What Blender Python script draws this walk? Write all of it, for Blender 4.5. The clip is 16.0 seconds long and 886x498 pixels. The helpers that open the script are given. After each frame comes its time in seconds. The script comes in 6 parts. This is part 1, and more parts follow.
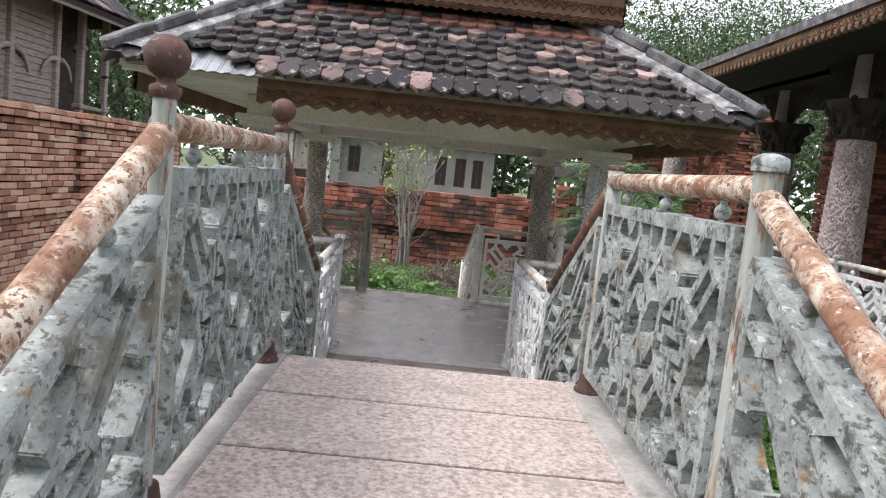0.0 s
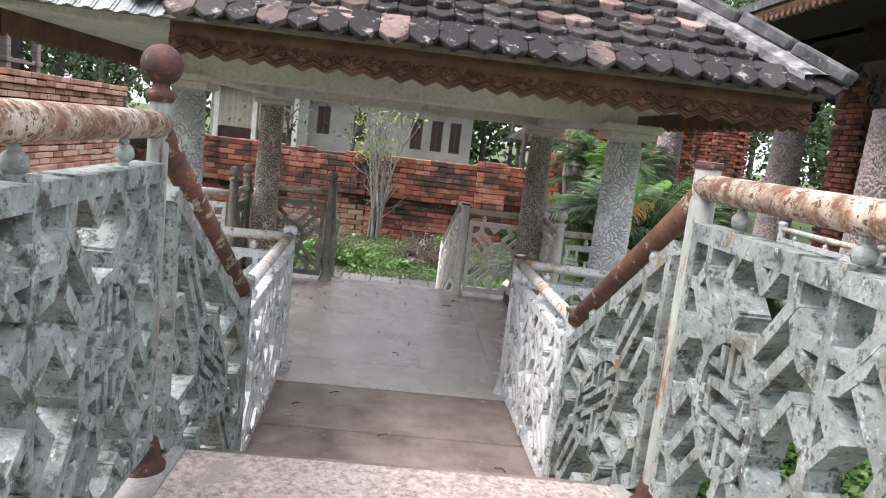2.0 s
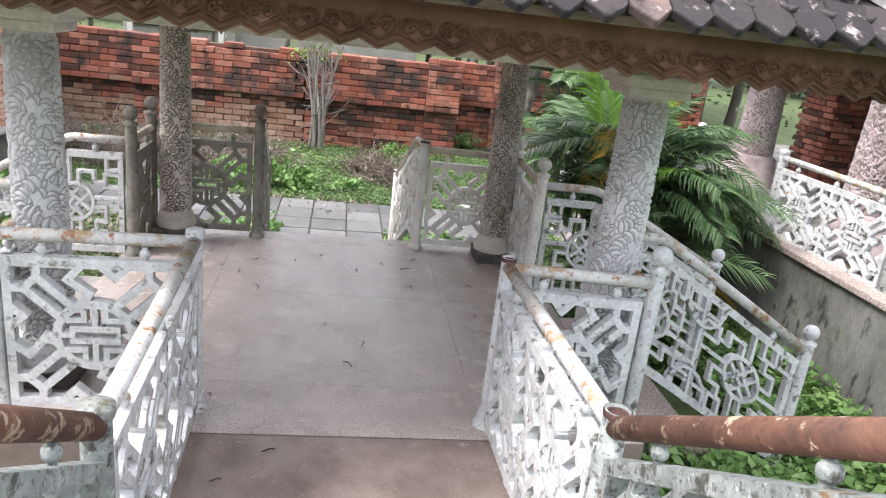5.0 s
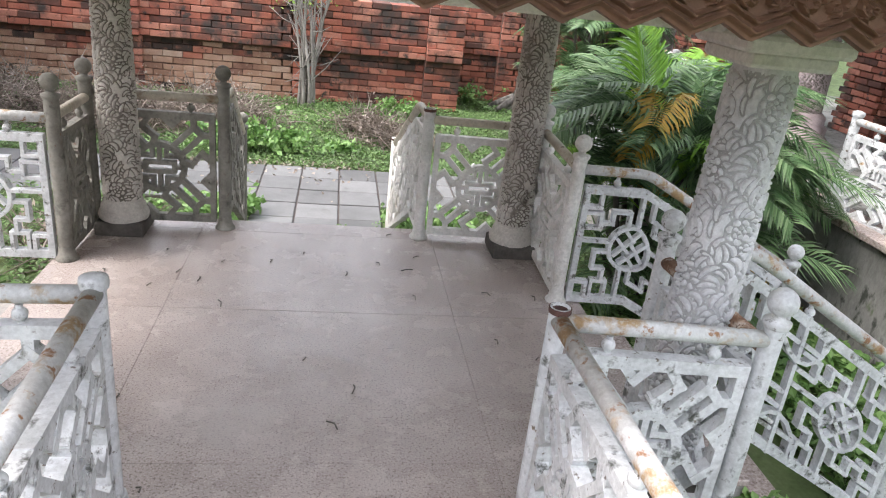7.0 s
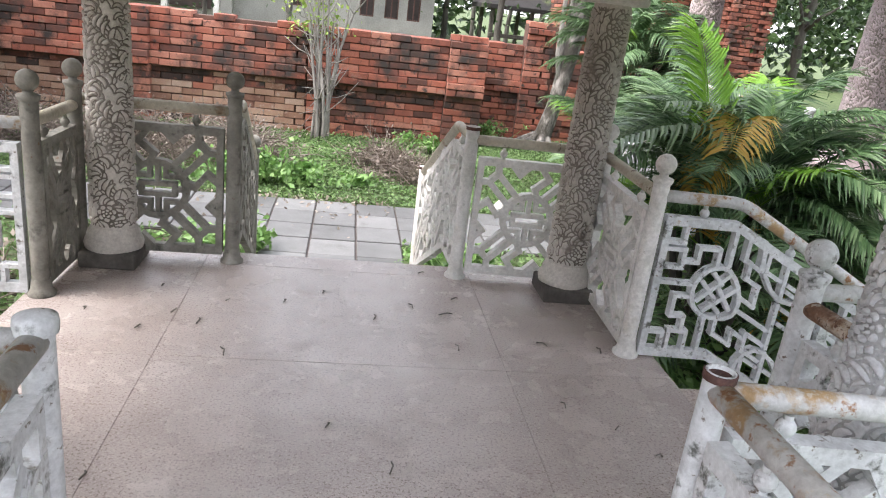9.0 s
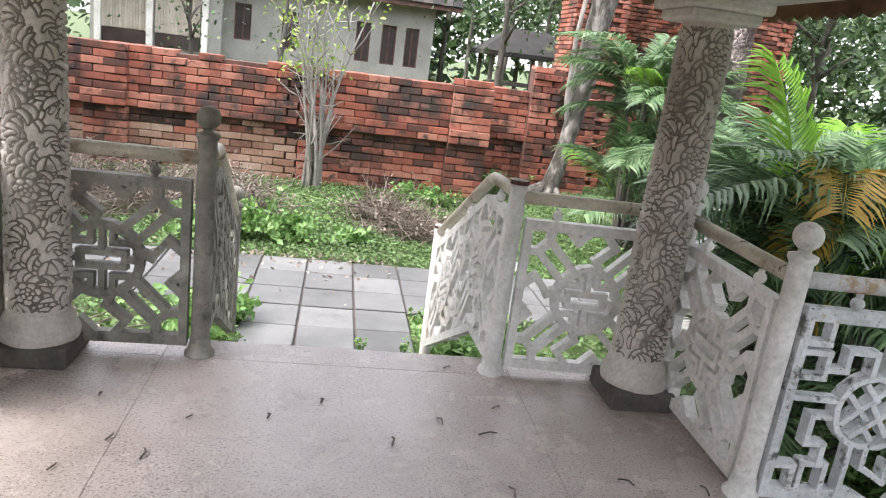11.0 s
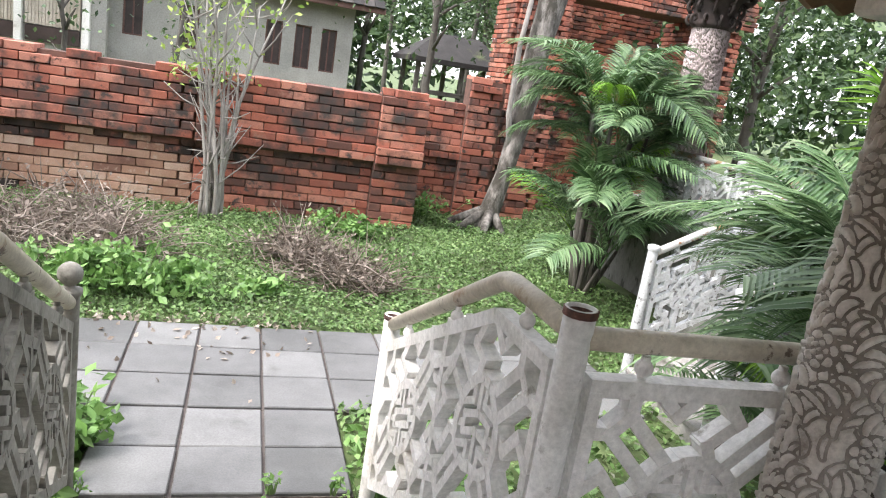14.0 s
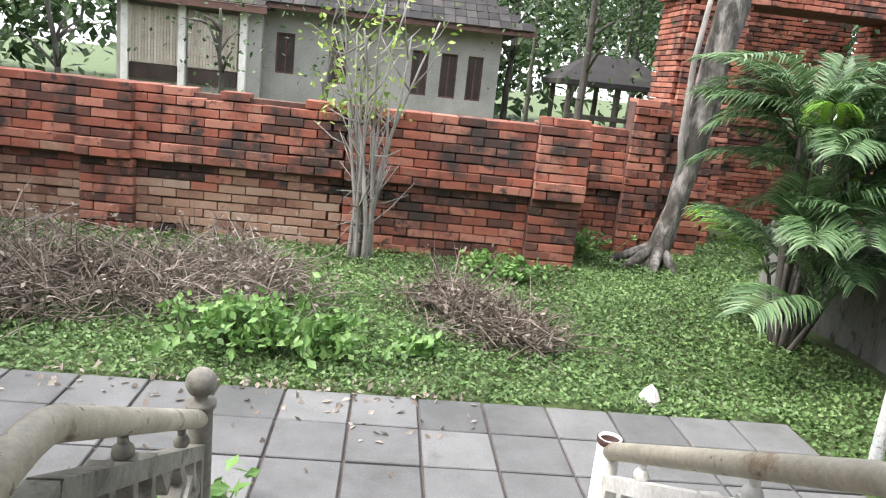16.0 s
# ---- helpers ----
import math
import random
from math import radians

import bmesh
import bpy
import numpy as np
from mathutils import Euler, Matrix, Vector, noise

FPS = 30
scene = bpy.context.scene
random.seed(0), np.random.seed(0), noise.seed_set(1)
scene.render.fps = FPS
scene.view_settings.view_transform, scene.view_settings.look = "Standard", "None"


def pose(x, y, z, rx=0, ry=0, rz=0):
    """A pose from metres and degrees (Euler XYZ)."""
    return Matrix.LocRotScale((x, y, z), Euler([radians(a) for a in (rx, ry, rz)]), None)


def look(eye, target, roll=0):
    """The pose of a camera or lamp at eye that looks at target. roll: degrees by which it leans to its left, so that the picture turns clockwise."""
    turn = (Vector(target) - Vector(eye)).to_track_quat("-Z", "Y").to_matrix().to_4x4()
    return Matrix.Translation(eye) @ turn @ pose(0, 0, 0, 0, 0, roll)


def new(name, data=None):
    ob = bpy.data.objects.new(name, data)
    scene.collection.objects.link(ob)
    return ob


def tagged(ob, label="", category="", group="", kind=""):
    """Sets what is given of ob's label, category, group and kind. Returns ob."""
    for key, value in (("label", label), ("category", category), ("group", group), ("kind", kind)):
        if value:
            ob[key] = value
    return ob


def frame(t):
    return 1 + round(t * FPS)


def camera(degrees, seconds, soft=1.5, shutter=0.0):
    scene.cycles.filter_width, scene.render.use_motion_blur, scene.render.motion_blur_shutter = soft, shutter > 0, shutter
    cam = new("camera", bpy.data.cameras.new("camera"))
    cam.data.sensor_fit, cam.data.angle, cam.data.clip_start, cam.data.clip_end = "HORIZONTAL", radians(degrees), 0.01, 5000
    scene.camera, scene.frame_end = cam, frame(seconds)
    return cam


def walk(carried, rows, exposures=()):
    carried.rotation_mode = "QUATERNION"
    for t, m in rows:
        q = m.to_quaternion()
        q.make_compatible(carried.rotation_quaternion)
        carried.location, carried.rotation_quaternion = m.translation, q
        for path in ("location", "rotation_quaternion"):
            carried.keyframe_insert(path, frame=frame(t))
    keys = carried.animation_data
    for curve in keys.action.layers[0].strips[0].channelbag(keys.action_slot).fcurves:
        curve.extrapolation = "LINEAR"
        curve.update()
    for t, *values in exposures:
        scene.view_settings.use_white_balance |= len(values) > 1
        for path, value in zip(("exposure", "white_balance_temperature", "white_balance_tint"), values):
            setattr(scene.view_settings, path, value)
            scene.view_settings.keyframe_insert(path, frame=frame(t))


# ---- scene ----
import functools
cam = camera(63.6, 16.0, soft=1.1)
PATH = [
    (0, (-0.06, -0.061, 1.485), (-0.013, 1.927, 1.273), 6.1),
    (0.5, (-0.035, 0.19, 1.471), (0.035, 2.174, 1.225), 6.0),
    (1, (-0.016, 0.483, 1.447), (0.092, 2.456, 1.14), 7.0),
    (1.5, (-0.061, 0.865, 1.46), (0.091, 2.839, 1.155), 8.6),
    (2, (-0.088, 1.177, 1.582), (0.042, 3.148, 1.27), 6.7),
    (2.5, (-0.076, 1.42, 1.688), (0.002, 3.391, 1.358), 5.8),
    (3, (-0.058, 1.579, 1.793), (-0.001, 3.546, 1.433), 5.4),
    (3.5, (-0.093, 1.75, 1.84), (0.015, 3.71, 1.453), 5.6),
    (4, (-0.143, 1.944, 1.936), (0.051, 3.874, 1.446), 6.5),
    (4.2, (-0.146, 2.032, 1.949), (0.08, 3.949, 1.424), 6.8),
    (6.3, (-0.087, 3.181, 1.943), (0.263, 5.013, 1.223), 6.362),
    (6.5, (-0.077, 3.295, 1.93), (0.266, 5.122, 1.192), 6.4),
    (7, (-0.055, 3.567, 1.91), (0.257, 5.39, 1.149), 6.414),
    (7.5, (-0.074, 3.758, 1.814), (0.225, 5.588, 1.065), 6.776),
    (8, (-0.14, 3.92, 1.755), (0.172, 5.741, 0.989), 7.052),
    (8.5, (-0.15, 4.079, 1.656), (0.154, 5.922, 0.943), 7.152),
    (9, (-0.166, 4.235, 1.592), (0.127, 6.104, 0.946), 7.028),
    (9.2, (-0.175, 4.302, 1.567), (0.114, 6.179, 0.939), 7.028),
    (11.3, (-0.255, 5.443, 1.406), (0.083, 7.348, 0.898), 8.0),
    (11.5, (-0.254, 5.569, 1.397), (0.104, 7.471, 0.893), 8.3),
    (12, (-0.248, 5.856, 1.409), (0.159, 7.746, 0.897), 8.5),
    (12.5, (-0.276, 6.111, 1.409), (0.196, 7.986, 0.897), 9.1),
    (13, (-0.273, 6.391, 1.405), (0.258, 8.251, 0.897), 9.6),
    (13.5, (-0.217, 6.64, 1.423), (0.366, 8.484, 0.912), 9.6),
    (14, (-0.226, 6.88, 1.419), (0.328, 8.743, 0.95), 9.2),
    (14.5, (-0.294, 7.113, 1.439), (0.162, 9.008, 0.994), 8.0),
    (15, (-0.35, 7.311, 1.429), (0.003, 9.236, 1.016), 7.3),
    (15.5, (-0.328, 7.578, 1.45), (-0.092, 9.526, 1.064), 6.6),
    (16, (-0.33, 7.765, 1.428), (-0.157, 9.704, 0.97), 6.3),
]
EXPOSURES = [(0, 0.8, 6500, 15), (1.5, 0.93, 6500, 15), (3.5, 1.28, 6500, 15), (6.5, 1.52, 6500, 15), (9.0, 1.66, 6500, 15), (12.5, 1.8, 6500, 14), (14.0, 1.7, 6500, 14), (15.6, 1.25, 6500, 14), (16, 1.5, 6500, 12)]
walk(cam, [(t, look(eye, target, roll)) for t, eye, target, roll in PATH], EXPOSURES)

# ---- light ----
SUN_UP, SUN_ROUND = 56.0, 255.0
world = bpy.data.worlds.new("sky")
scene.world = world
world.use_nodes = True
wn = world.node_tree
sky = wn.nodes.new("ShaderNodeTexSky")
sky.sky_type, sky.sun_disc = "NISHITA", False
sky.sun_elevation, sky.sun_rotation = radians(SUN_UP), radians(SUN_ROUND)
sky.air_density, sky.dust_density, sky.ozone_density = 1.0, 4.0, 1.0
wn.nodes["Background"].inputs[1].default_value = 0.15
haze = wn.nodes.new("ShaderNodeMixRGB")
haze.inputs[0].default_value, haze.inputs[2].default_value = 0.7, (7.4, 7.6, 7.9, 1)
wn.links.new(sky.outputs[0], haze.inputs[1])
wn.links.new(haze.outputs[0], wn.nodes["Background"].inputs[0])
sun_data = bpy.data.lights.new("sun", "SUN")
sun_data.energy, sun_data.angle, sun_data.color = 1.7, radians(24), (1.0, 0.97, 0.92)
sun = new("sun", sun_data)
sun.rotation_euler = (radians(90 - SUN_UP), 0, radians(180 - SUN_ROUND))


# ---- materials ----
def surf(name, ramp, scale=3.0, rough=0.8, bump=0.2, fine=60.0, patches=(), vary=0.0, island=False, metal=0.0, gloss=None, streak=0.0, relief=0.004):
    """A mottled surface: a colour ramp over noise, patches with a shape of their own, grain relief."""
    m = bpy.data.materials.new(name)
    m.use_nodes = True
    n, l = m.node_tree.nodes, m.node_tree.links
    out = n["Principled BSDF"]
    geo = n.new("ShaderNodeNewGeometry")
    place = geo.outputs["Position"]
    if streak:
        sq = n.new("ShaderNodeVectorMath")
        sq.operation = "MULTIPLY"
        sq.inputs[1].default_value = (1, 1, streak)
        l.new(place, sq.inputs[0])
        place = sq.outputs[0]

    def noise_of(sc, detail=6.0, r=0.6):
        t = n.new("ShaderNodeTexNoise")
        t.inputs["Scale"].default_value, t.inputs["Detail"].default_value, t.inputs["Roughness"].default_value = sc, detail, r
        l.new(place, t.inputs["Vector"])
        return t.outputs["Fac"]

    cr = n.new("ShaderNodeValToRGB")
    e = cr.color_ramp.elements
    e[0].position, e[0].color = ramp[0][0], (*ramp[0][1], 1)
    e[1].position, e[1].color = ramp[-1][0], (*ramp[-1][1], 1)
    for p, c in ramp[1:-1]:
        q = e.new(p)
        q.color = (*c, 1)
    fac = noise_of(scale)
    if vary:
        src = geo.outputs["Random Per Island"] if island else n.new("ShaderNodeObjectInfo").outputs["Random"]
        mx = n.new("ShaderNodeMix")
        mx.inputs[0].default_value = vary
        l.new(fac, mx.inputs[2])
        l.new(src, mx.inputs[3])
        fac = mx.outputs[0]
    l.new(fac, cr.inputs[0])
    col = cr.outputs[0]
    for c, sc, lo, hi in patches:
        mr = n.new("ShaderNodeMapRange")
        mr.inputs[1].default_value, mr.inputs[2].default_value = lo, hi
        l.new(noise_of(sc, 8.0, 0.65), mr.inputs[0])
        mx = n.new("ShaderNodeMixRGB")
        mx.inputs[2].default_value = (*c, 1)
        l.new(mr.outputs[0], mx.inputs[0])
        l.new(col, mx.inputs[1])
        col = mx.outputs[0]
    grain = noise_of(fine, 4.0, 0.7)
    gm = n.new("ShaderNodeMapRange")
    gm.inputs[1].default_value, gm.inputs[2].default_value, gm.inputs[3].default_value, gm.inputs[4].default_value = 0.3, 0.7, 0.8, 1.15
    l.new(grain, gm.inputs[0])
    mul = n.new("ShaderNodeMixRGB")
    mul.blend_type = "MULTIPLY"
    mul.inputs[0].default_value = 1.0
    l.new(col, mul.inputs[1])
    l.new(gm.outputs[0], mul.inputs[2])
    l.new(mul.outputs[0], out.inputs["Base Color"])
    if gloss:
        rr = n.new("ShaderNodeMapRange")
        rr.inputs[1].default_value, rr.inputs[2].default_value, rr.inputs[3].default_value, rr.inputs[4].default_value = 0.35, 0.65, gloss[0], gloss[1]
        l.new(noise_of(scale * 1.7), rr.inputs[0])
        l.new(rr.outputs[0], out.inputs["Roughness"])
    else:
        out.inputs["Roughness"].default_value = rough
    out.inputs["Metallic"].default_value = metal
    b = n.new("ShaderNodeBump")
    b.inputs["Strength"].default_value, b.inputs["Distance"].default_value = bump, relief
    l.new(grain, b.inputs["Height"])
    l.new(b.outputs[0], out.inputs["Normal"])
    return m


def leafy(name, ramp, rough=0.5):
    """Leaves: colour by leaf, light passing through."""
    m = bpy.data.materials.new(name)
    m.use_nodes = True
    n, l = m.node_tree.nodes, m.node_tree.links
    out = n["Principled BSDF"]
    geo = n.new("ShaderNodeNewGeometry")
    tex = n.new("ShaderNodeTexNoise")
    tex.inputs["Scale"].default_value = 0.9
    l.new(geo.outputs["Position"], tex.inputs["Vector"])
    mx = n.new("ShaderNodeMix")
    mx.inputs[0].default_value = 0.5
    l.new(tex.outputs["Fac"], mx.inputs[2])
    l.new(geo.outputs["Random Per Island"], mx.inputs[3])
    cr = n.new("ShaderNodeValToRGB")
    e = cr.color_ramp.elements
    e[0].position, e[0].color = ramp[0][0], (*ramp[0][1], 1)
    e[1].position, e[1].color = ramp[-1][0], (*ramp[-1][1], 1)
    for p, c in ramp[1:-1]:
        e.new(p).color = (*c, 1)
    l.new(mx.outputs[0], cr.inputs[0])
    l.new(cr.outputs[0], out.inputs["Base Color"])
    out.inputs["Roughness"].default_value = rough
    tr = n.new("ShaderNodeBsdfTranslucent")
    l.new(cr.outputs[0], tr.inputs[0])
    ms = n.new("ShaderNodeMixShader")
    ms.inputs[0].default_value = 0.25
    l.new(out.outputs[0], ms.inputs[1])
    l.new(tr.outputs[0], ms.inputs[2])
    l.new(ms.outputs[0], n["Material Output"].inputs[0])
    return m


GRIME = (0.11, 0.12, 0.11)
paint_deck = surf("weathered_pale_green_paint", [(0.3, (0.16, 0.18, 0.175)), (0.5, (0.28, 0.315, 0.305)), (0.7, (0.40, 0.44, 0.43))], 9, 0.75, 0.9, 70,
                  [((0.07, 0.075, 0.065), 17, 0.53, 0.62), ((0.10, 0.105, 0.095), 48, 0.56, 0.62), ((0.50, 0.54, 0.53), 30, 0.60, 0.66), ((0.17, 0.155, 0.12), 4, 0.57, 0.70), ((0.26, 0.16, 0.07), 6, 0.64, 0.70)])
paint_post = surf("rust_streaked_post_paint", [(0.3, (0.20, 0.22, 0.20)), (0.5, (0.33, 0.36, 0.335)), (0.7, (0.44, 0.47, 0.445))], 7, 0.75, 0.6, 60,
                  [((0.29, 0.235, 0.155), 16, 0.55, 0.64), ((0.20, 0.09, 0.045), 26, 0.56, 0.63), ((0.09, 0.085, 0.07), 34, 0.60, 0.66)], streak=0.16)
# Worn cream paint, a lighter copy that offsets the dimness under the roof.
paint_lit_cream = surf("worn_lit_cream_paint", [(0.3, (0.56, 0.55, 0.51)), (0.5, (0.72, 0.71, 0.68)), (0.7, (0.80, 0.79, 0.77))], 6, 0.7, 0.4, 45,
                   [((0.30, 0.28, 0.24), 10, 0.62, 0.72), ((0.50, 0.46, 0.38), 3, 0.60, 0.76)])
rusty_brown = surf("brown_rusted_pipe", [(0.3, (0.06, 0.03, 0.021)), (0.5, (0.13, 0.062, 0.04)), (0.7, (0.21, 0.105, 0.065))], 8, 0.8, 0.4, 60,
                   [((0.42, 0.33, 0.24), 13, 0.565, 0.60), ((0.07, 0.035, 0.025), 34, 0.57, 0.64)])
paint_white = surf("weathered_white_paint", [(0.3, (0.42, 0.44, 0.445)), (0.5, (0.62, 0.64, 0.65)), (0.7, (0.72, 0.74, 0.75))], 6, 0.7, 0.5, 45,
                   [((0.10, 0.105, 0.095), 12, 0.56, 0.66), ((0.36, 0.34, 0.28), 3, 0.60, 0.76), ((0.13, 0.10, 0.07), 30, 0.62, 0.68), ((0.34, 0.22, 0.09), 5, 0.66, 0.72)])
# Worn beige paint with patchy grime; its darker tone also carries backlit shade.
paint_beige_shaded = surf("shade_toned_beige_paint", [(0.3, (0.16, 0.152, 0.13)), (0.6, (0.275, 0.268, 0.235)), (0.75, (0.37, 0.36, 0.325))], 6, 0.8, 0.5, 45,
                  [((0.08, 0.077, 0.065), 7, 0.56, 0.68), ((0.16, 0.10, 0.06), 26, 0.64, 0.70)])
rusty = surf("rusted_flaking_cream_pipe", [(0.38, (0.20, 0.105, 0.065)), (0.45, (0.38, 0.26, 0.18)), (0.52, (0.56, 0.48, 0.39)), (0.66, (0.60, 0.54, 0.46))], 26, 0.8, 0.9, 60,
             [((0.23, 0.12, 0.07), 5, 0.47, 0.60), ((0.14, 0.068, 0.042), 52, 0.545, 0.59), ((0.56, 0.50, 0.42), 44, 0.60, 0.65)])
rust_dark = surf("dark_rusted_iron", [(0.3, (0.035, 0.02, 0.018)), (0.55, (0.085, 0.038, 0.030)), (0.75, (0.15, 0.068, 0.048))], 16, 0.72, 0.9, 80, [((0.24, 0.15, 0.11), 40, 0.60, 0.68), ((0.16, 0.06, 0.04), 5, 0.55, 0.66)])
rail_white = surf("worn_white_pipe_with_rust", [(0.3, (0.44, 0.44, 0.42)), (0.6, (0.62, 0.63, 0.63)), (0.75, (0.68, 0.69, 0.70))], 6, 0.6, 0.5, 55,
                  [((0.40, 0.27, 0.14), 7, 0.52, 0.60), ((0.30, 0.15, 0.07), 16, 0.57, 0.63), ((0.52, 0.47, 0.38), 28, 0.60, 0.66)])
rail_beige = surf("worn_beige_pipe", [(0.3, (0.38, 0.34, 0.26)), (0.6, (0.58, 0.54, 0.44)), (0.75, (0.66, 0.62, 0.53))], 5, 0.55, 0.5, 55,
                  [((0.24, 0.13, 0.06), 6, 0.56, 0.68), ((0.14, 0.10, 0.07), 20, 0.60, 0.66)])
terrazzo = surf("pink_washed_aggregate", [(0.38, (0.29, 0.23, 0.205)), (0.46, (0.41, 0.34, 0.31)), (0.54, (0.485, 0.415, 0.38)), (0.64, (0.58, 0.51, 0.475))], 48, 0.75, 0.8, 110,
                [((0.27, 0.23, 0.21), 1.6, 0.56, 0.75), ((0.22, 0.16, 0.14), 60, 0.60, 0.65), ((0.33, 0.29, 0.265), 5, 0.58, 0.70)], vary=0.04)
floor_mat = surf("worn_brown_terrazzo", [(0.3, (0.375, 0.32, 0.295)), (0.5, (0.455, 0.395, 0.37)), (0.7, (0.52, 0.465, 0.44))], 2.2, 0.5, 0.35, 150,
                 [((0.23, 0.19, 0.175), 90, 0.53, 0.60), ((0.58, 0.525, 0.495), 120, 0.55, 0.62), ((0.52, 0.475, 0.45), 1.1, 0.58, 0.74), ((0.29, 0.24, 0.215), 0.8, 0.62, 0.76), ((0.17, 0.14, 0.125), 5, 0.68, 0.78)], gloss=(0.16, 0.34), vary=0.05)
step_mat = surf("stained_brown_terrazzo_steps", [(0.3, (0.15, 0.115, 0.10)), (0.5, (0.24, 0.19, 0.17)), (0.7, (0.32, 0.26, 0.235))], 3.5, 0.6, 0.3, 110,
                [((0.11, 0.085, 0.075), 2.0, 0.56, 0.68), ((0.42, 0.36, 0.33), 8, 0.62, 0.70), ((0.36, 0.31, 0.28), 70, 0.60, 0.66)], gloss=(0.35, 0.65))
cement = surf("grey_cement", [(0.3, (0.22, 0.21, 0.20)), (0.6, (0.36, 0.35, 0.33)), (0.75, (0.42, 0.41, 0.39))], 4, 0.85, 0.4, 60,
              [((0.10, 0.11, 0.09), 3, 0.58, 0.72)])
terrace_mat = surf("rain_stained_terrace_cement", [(0.3, (0.15, 0.15, 0.14)), (0.55, (0.26, 0.26, 0.245)), (0.75, (0.36, 0.355, 0.335))], 4, 0.9, 0.6, 50,
                   [((0.07, 0.075, 0.06), 2.0, 0.46, 0.62), ((0.05, 0.055, 0.045), 9, 0.56, 0.66), ((0.08, 0.11, 0.045), 5, 0.62, 0.72)], streak=0.45)
broken_cement = surf("broken_mossy_cement", [(0.34, (0.14, 0.135, 0.12)), (0.48, (0.34, 0.325, 0.30)), (0.62, (0.52, 0.50, 0.46))], 7, 0.9, 0.8, 50, [((0.06, 0.06, 0.045), 9, 0.55, 0.64), ((0.10, 0.13, 0.05), 4, 0.62, 0.72)])
joint_mat = surf("dark_joint", [(0.3, (0.07, 0.06, 0.055)), (0.7, (0.12, 0.10, 0.09))], 8, 0.9)
BRICK = [(0.25, (0.12, 0.055, 0.042)), (0.38, (0.27, 0.09, 0.06)), (0.55, (0.38, 0.125, 0.08)), (0.75, (0.46, 0.20, 0.14))]
MOSS = [((0.055, 0.045, 0.04), 1.5, 0.51, 0.64), ((0.05, 0.042, 0.038), 7, 0.57, 0.66), ((0.34, 0.20, 0.155), 4, 0.60, 0.72)]
brick_mat = surf("red_brick", BRICK, 4, 0.9, 0.6, 70, MOSS, vary=0.6)
brick_rest = surf("red_brick_bonded", BRICK, 4, 0.9, 0.6, 70, MOSS, vary=0.6, island=True)
BRICK2 = [(0.22, (0.32, 0.16, 0.12)), (0.40, (0.55, 0.28, 0.195)), (0.56, (0.66, 0.39, 0.285)), (0.76, (0.72, 0.50, 0.40))]
brick_pale = surf("orange_brick_bonded", BRICK2, 4, 0.9, 0.6, 70, [((0.12, 0.09, 0.07), 1.6, 0.58, 0.72), ((0.16, 0.08, 0.06), 9, 0.60, 0.68)], vary=0.55, island=True)
brick_pale_one = surf("orange_brick", BRICK2, 4, 0.9, 0.6, 70, [((0.12, 0.09, 0.07), 1.6, 0.58, 0.72), ((0.16, 0.08, 0.06), 9, 0.60, 0.68)], vary=0.55)
brick_soot_shade = surf("soot_and_shade_brick", [(0.3, (0.035, 0.028, 0.025)), (0.50, (0.085, 0.052, 0.043)), (0.70, (0.22, 0.09, 0.065))], 5, 0.95, 0.7, 70, [((0.26, 0.11, 0.08), 7, 0.54, 0.64)], vary=0.35)
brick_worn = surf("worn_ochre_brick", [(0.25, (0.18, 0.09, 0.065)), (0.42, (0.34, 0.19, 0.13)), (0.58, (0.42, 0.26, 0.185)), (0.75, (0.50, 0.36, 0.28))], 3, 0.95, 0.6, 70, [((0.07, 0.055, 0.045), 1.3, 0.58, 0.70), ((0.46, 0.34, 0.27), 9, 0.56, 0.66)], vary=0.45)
mortar = surf("dark_mortar", [(0.3, (0.075, 0.045, 0.035)), (0.7, (0.16, 0.09, 0.068))], 6, 0.95, 0.5)
TILE = [(0.30, (0.022, 0.019, 0.021)), (0.52, (0.042, 0.036, 0.038)), (0.70, (0.075, 0.063, 0.062)), (0.80, (0.22, 0.15, 0.135)), (0.88, (0.48, 0.35, 0.32))]
tile_mat = surf("dark_clay_tile", TILE, 5, 0.85, 0.5, 60, [((0.36, 0.31, 0.30), 14, 0.58, 0.66), ((0.016, 0.016, 0.018), 8, 0.54, 0.64)], vary=0.72)
tile_rest = surf("dark_clay_tile_bonded", TILE, 5, 0.85, 0.5, 60, [((0.33, 0.27, 0.26), 16, 0.64, 0.72)], vary=0.72, island=True)
house_tile = surf("brown_grey_house_tile", [(0.3, (0.02, 0.019, 0.019)), (0.6, (0.042, 0.039, 0.038)), (0.8, (0.085, 0.076, 0.07))], 3, 0.85, 0.5, 40, [((0.10, 0.12, 0.05), 1.2, 0.58, 0.7)], vary=0.4, island=True)
tile_red = surf("red_clay_tile", [(0.3, (0.10, 0.042, 0.032)), (0.7, (0.24, 0.105, 0.075))], 5, 0.85, 0.5, 60, [((0.05, 0.04, 0.04), 9, 0.58, 0.66)], vary=0.5)
bedding_mat = surf("pale_crumbling_mortar", [(0.36, (0.13, 0.13, 0.135)), (0.5, (0.25, 0.25, 0.255)), (0.66, (0.46, 0.46, 0.46))], 11, 0.95, 1.0, 50, [((0.06, 0.06, 0.062), 7, 0.56, 0.66)])
ridge_mat = surf("grey_mossy_ridge_cement", [(0.3, (0.05, 0.05, 0.052)), (0.5, (0.11, 0.11, 0.115)), (0.72, (0.26, 0.26, 0.26))], 8, 0.9, 0.9, 50, [((0.42, 0.42, 0.41), 13, 0.62, 0.70)])
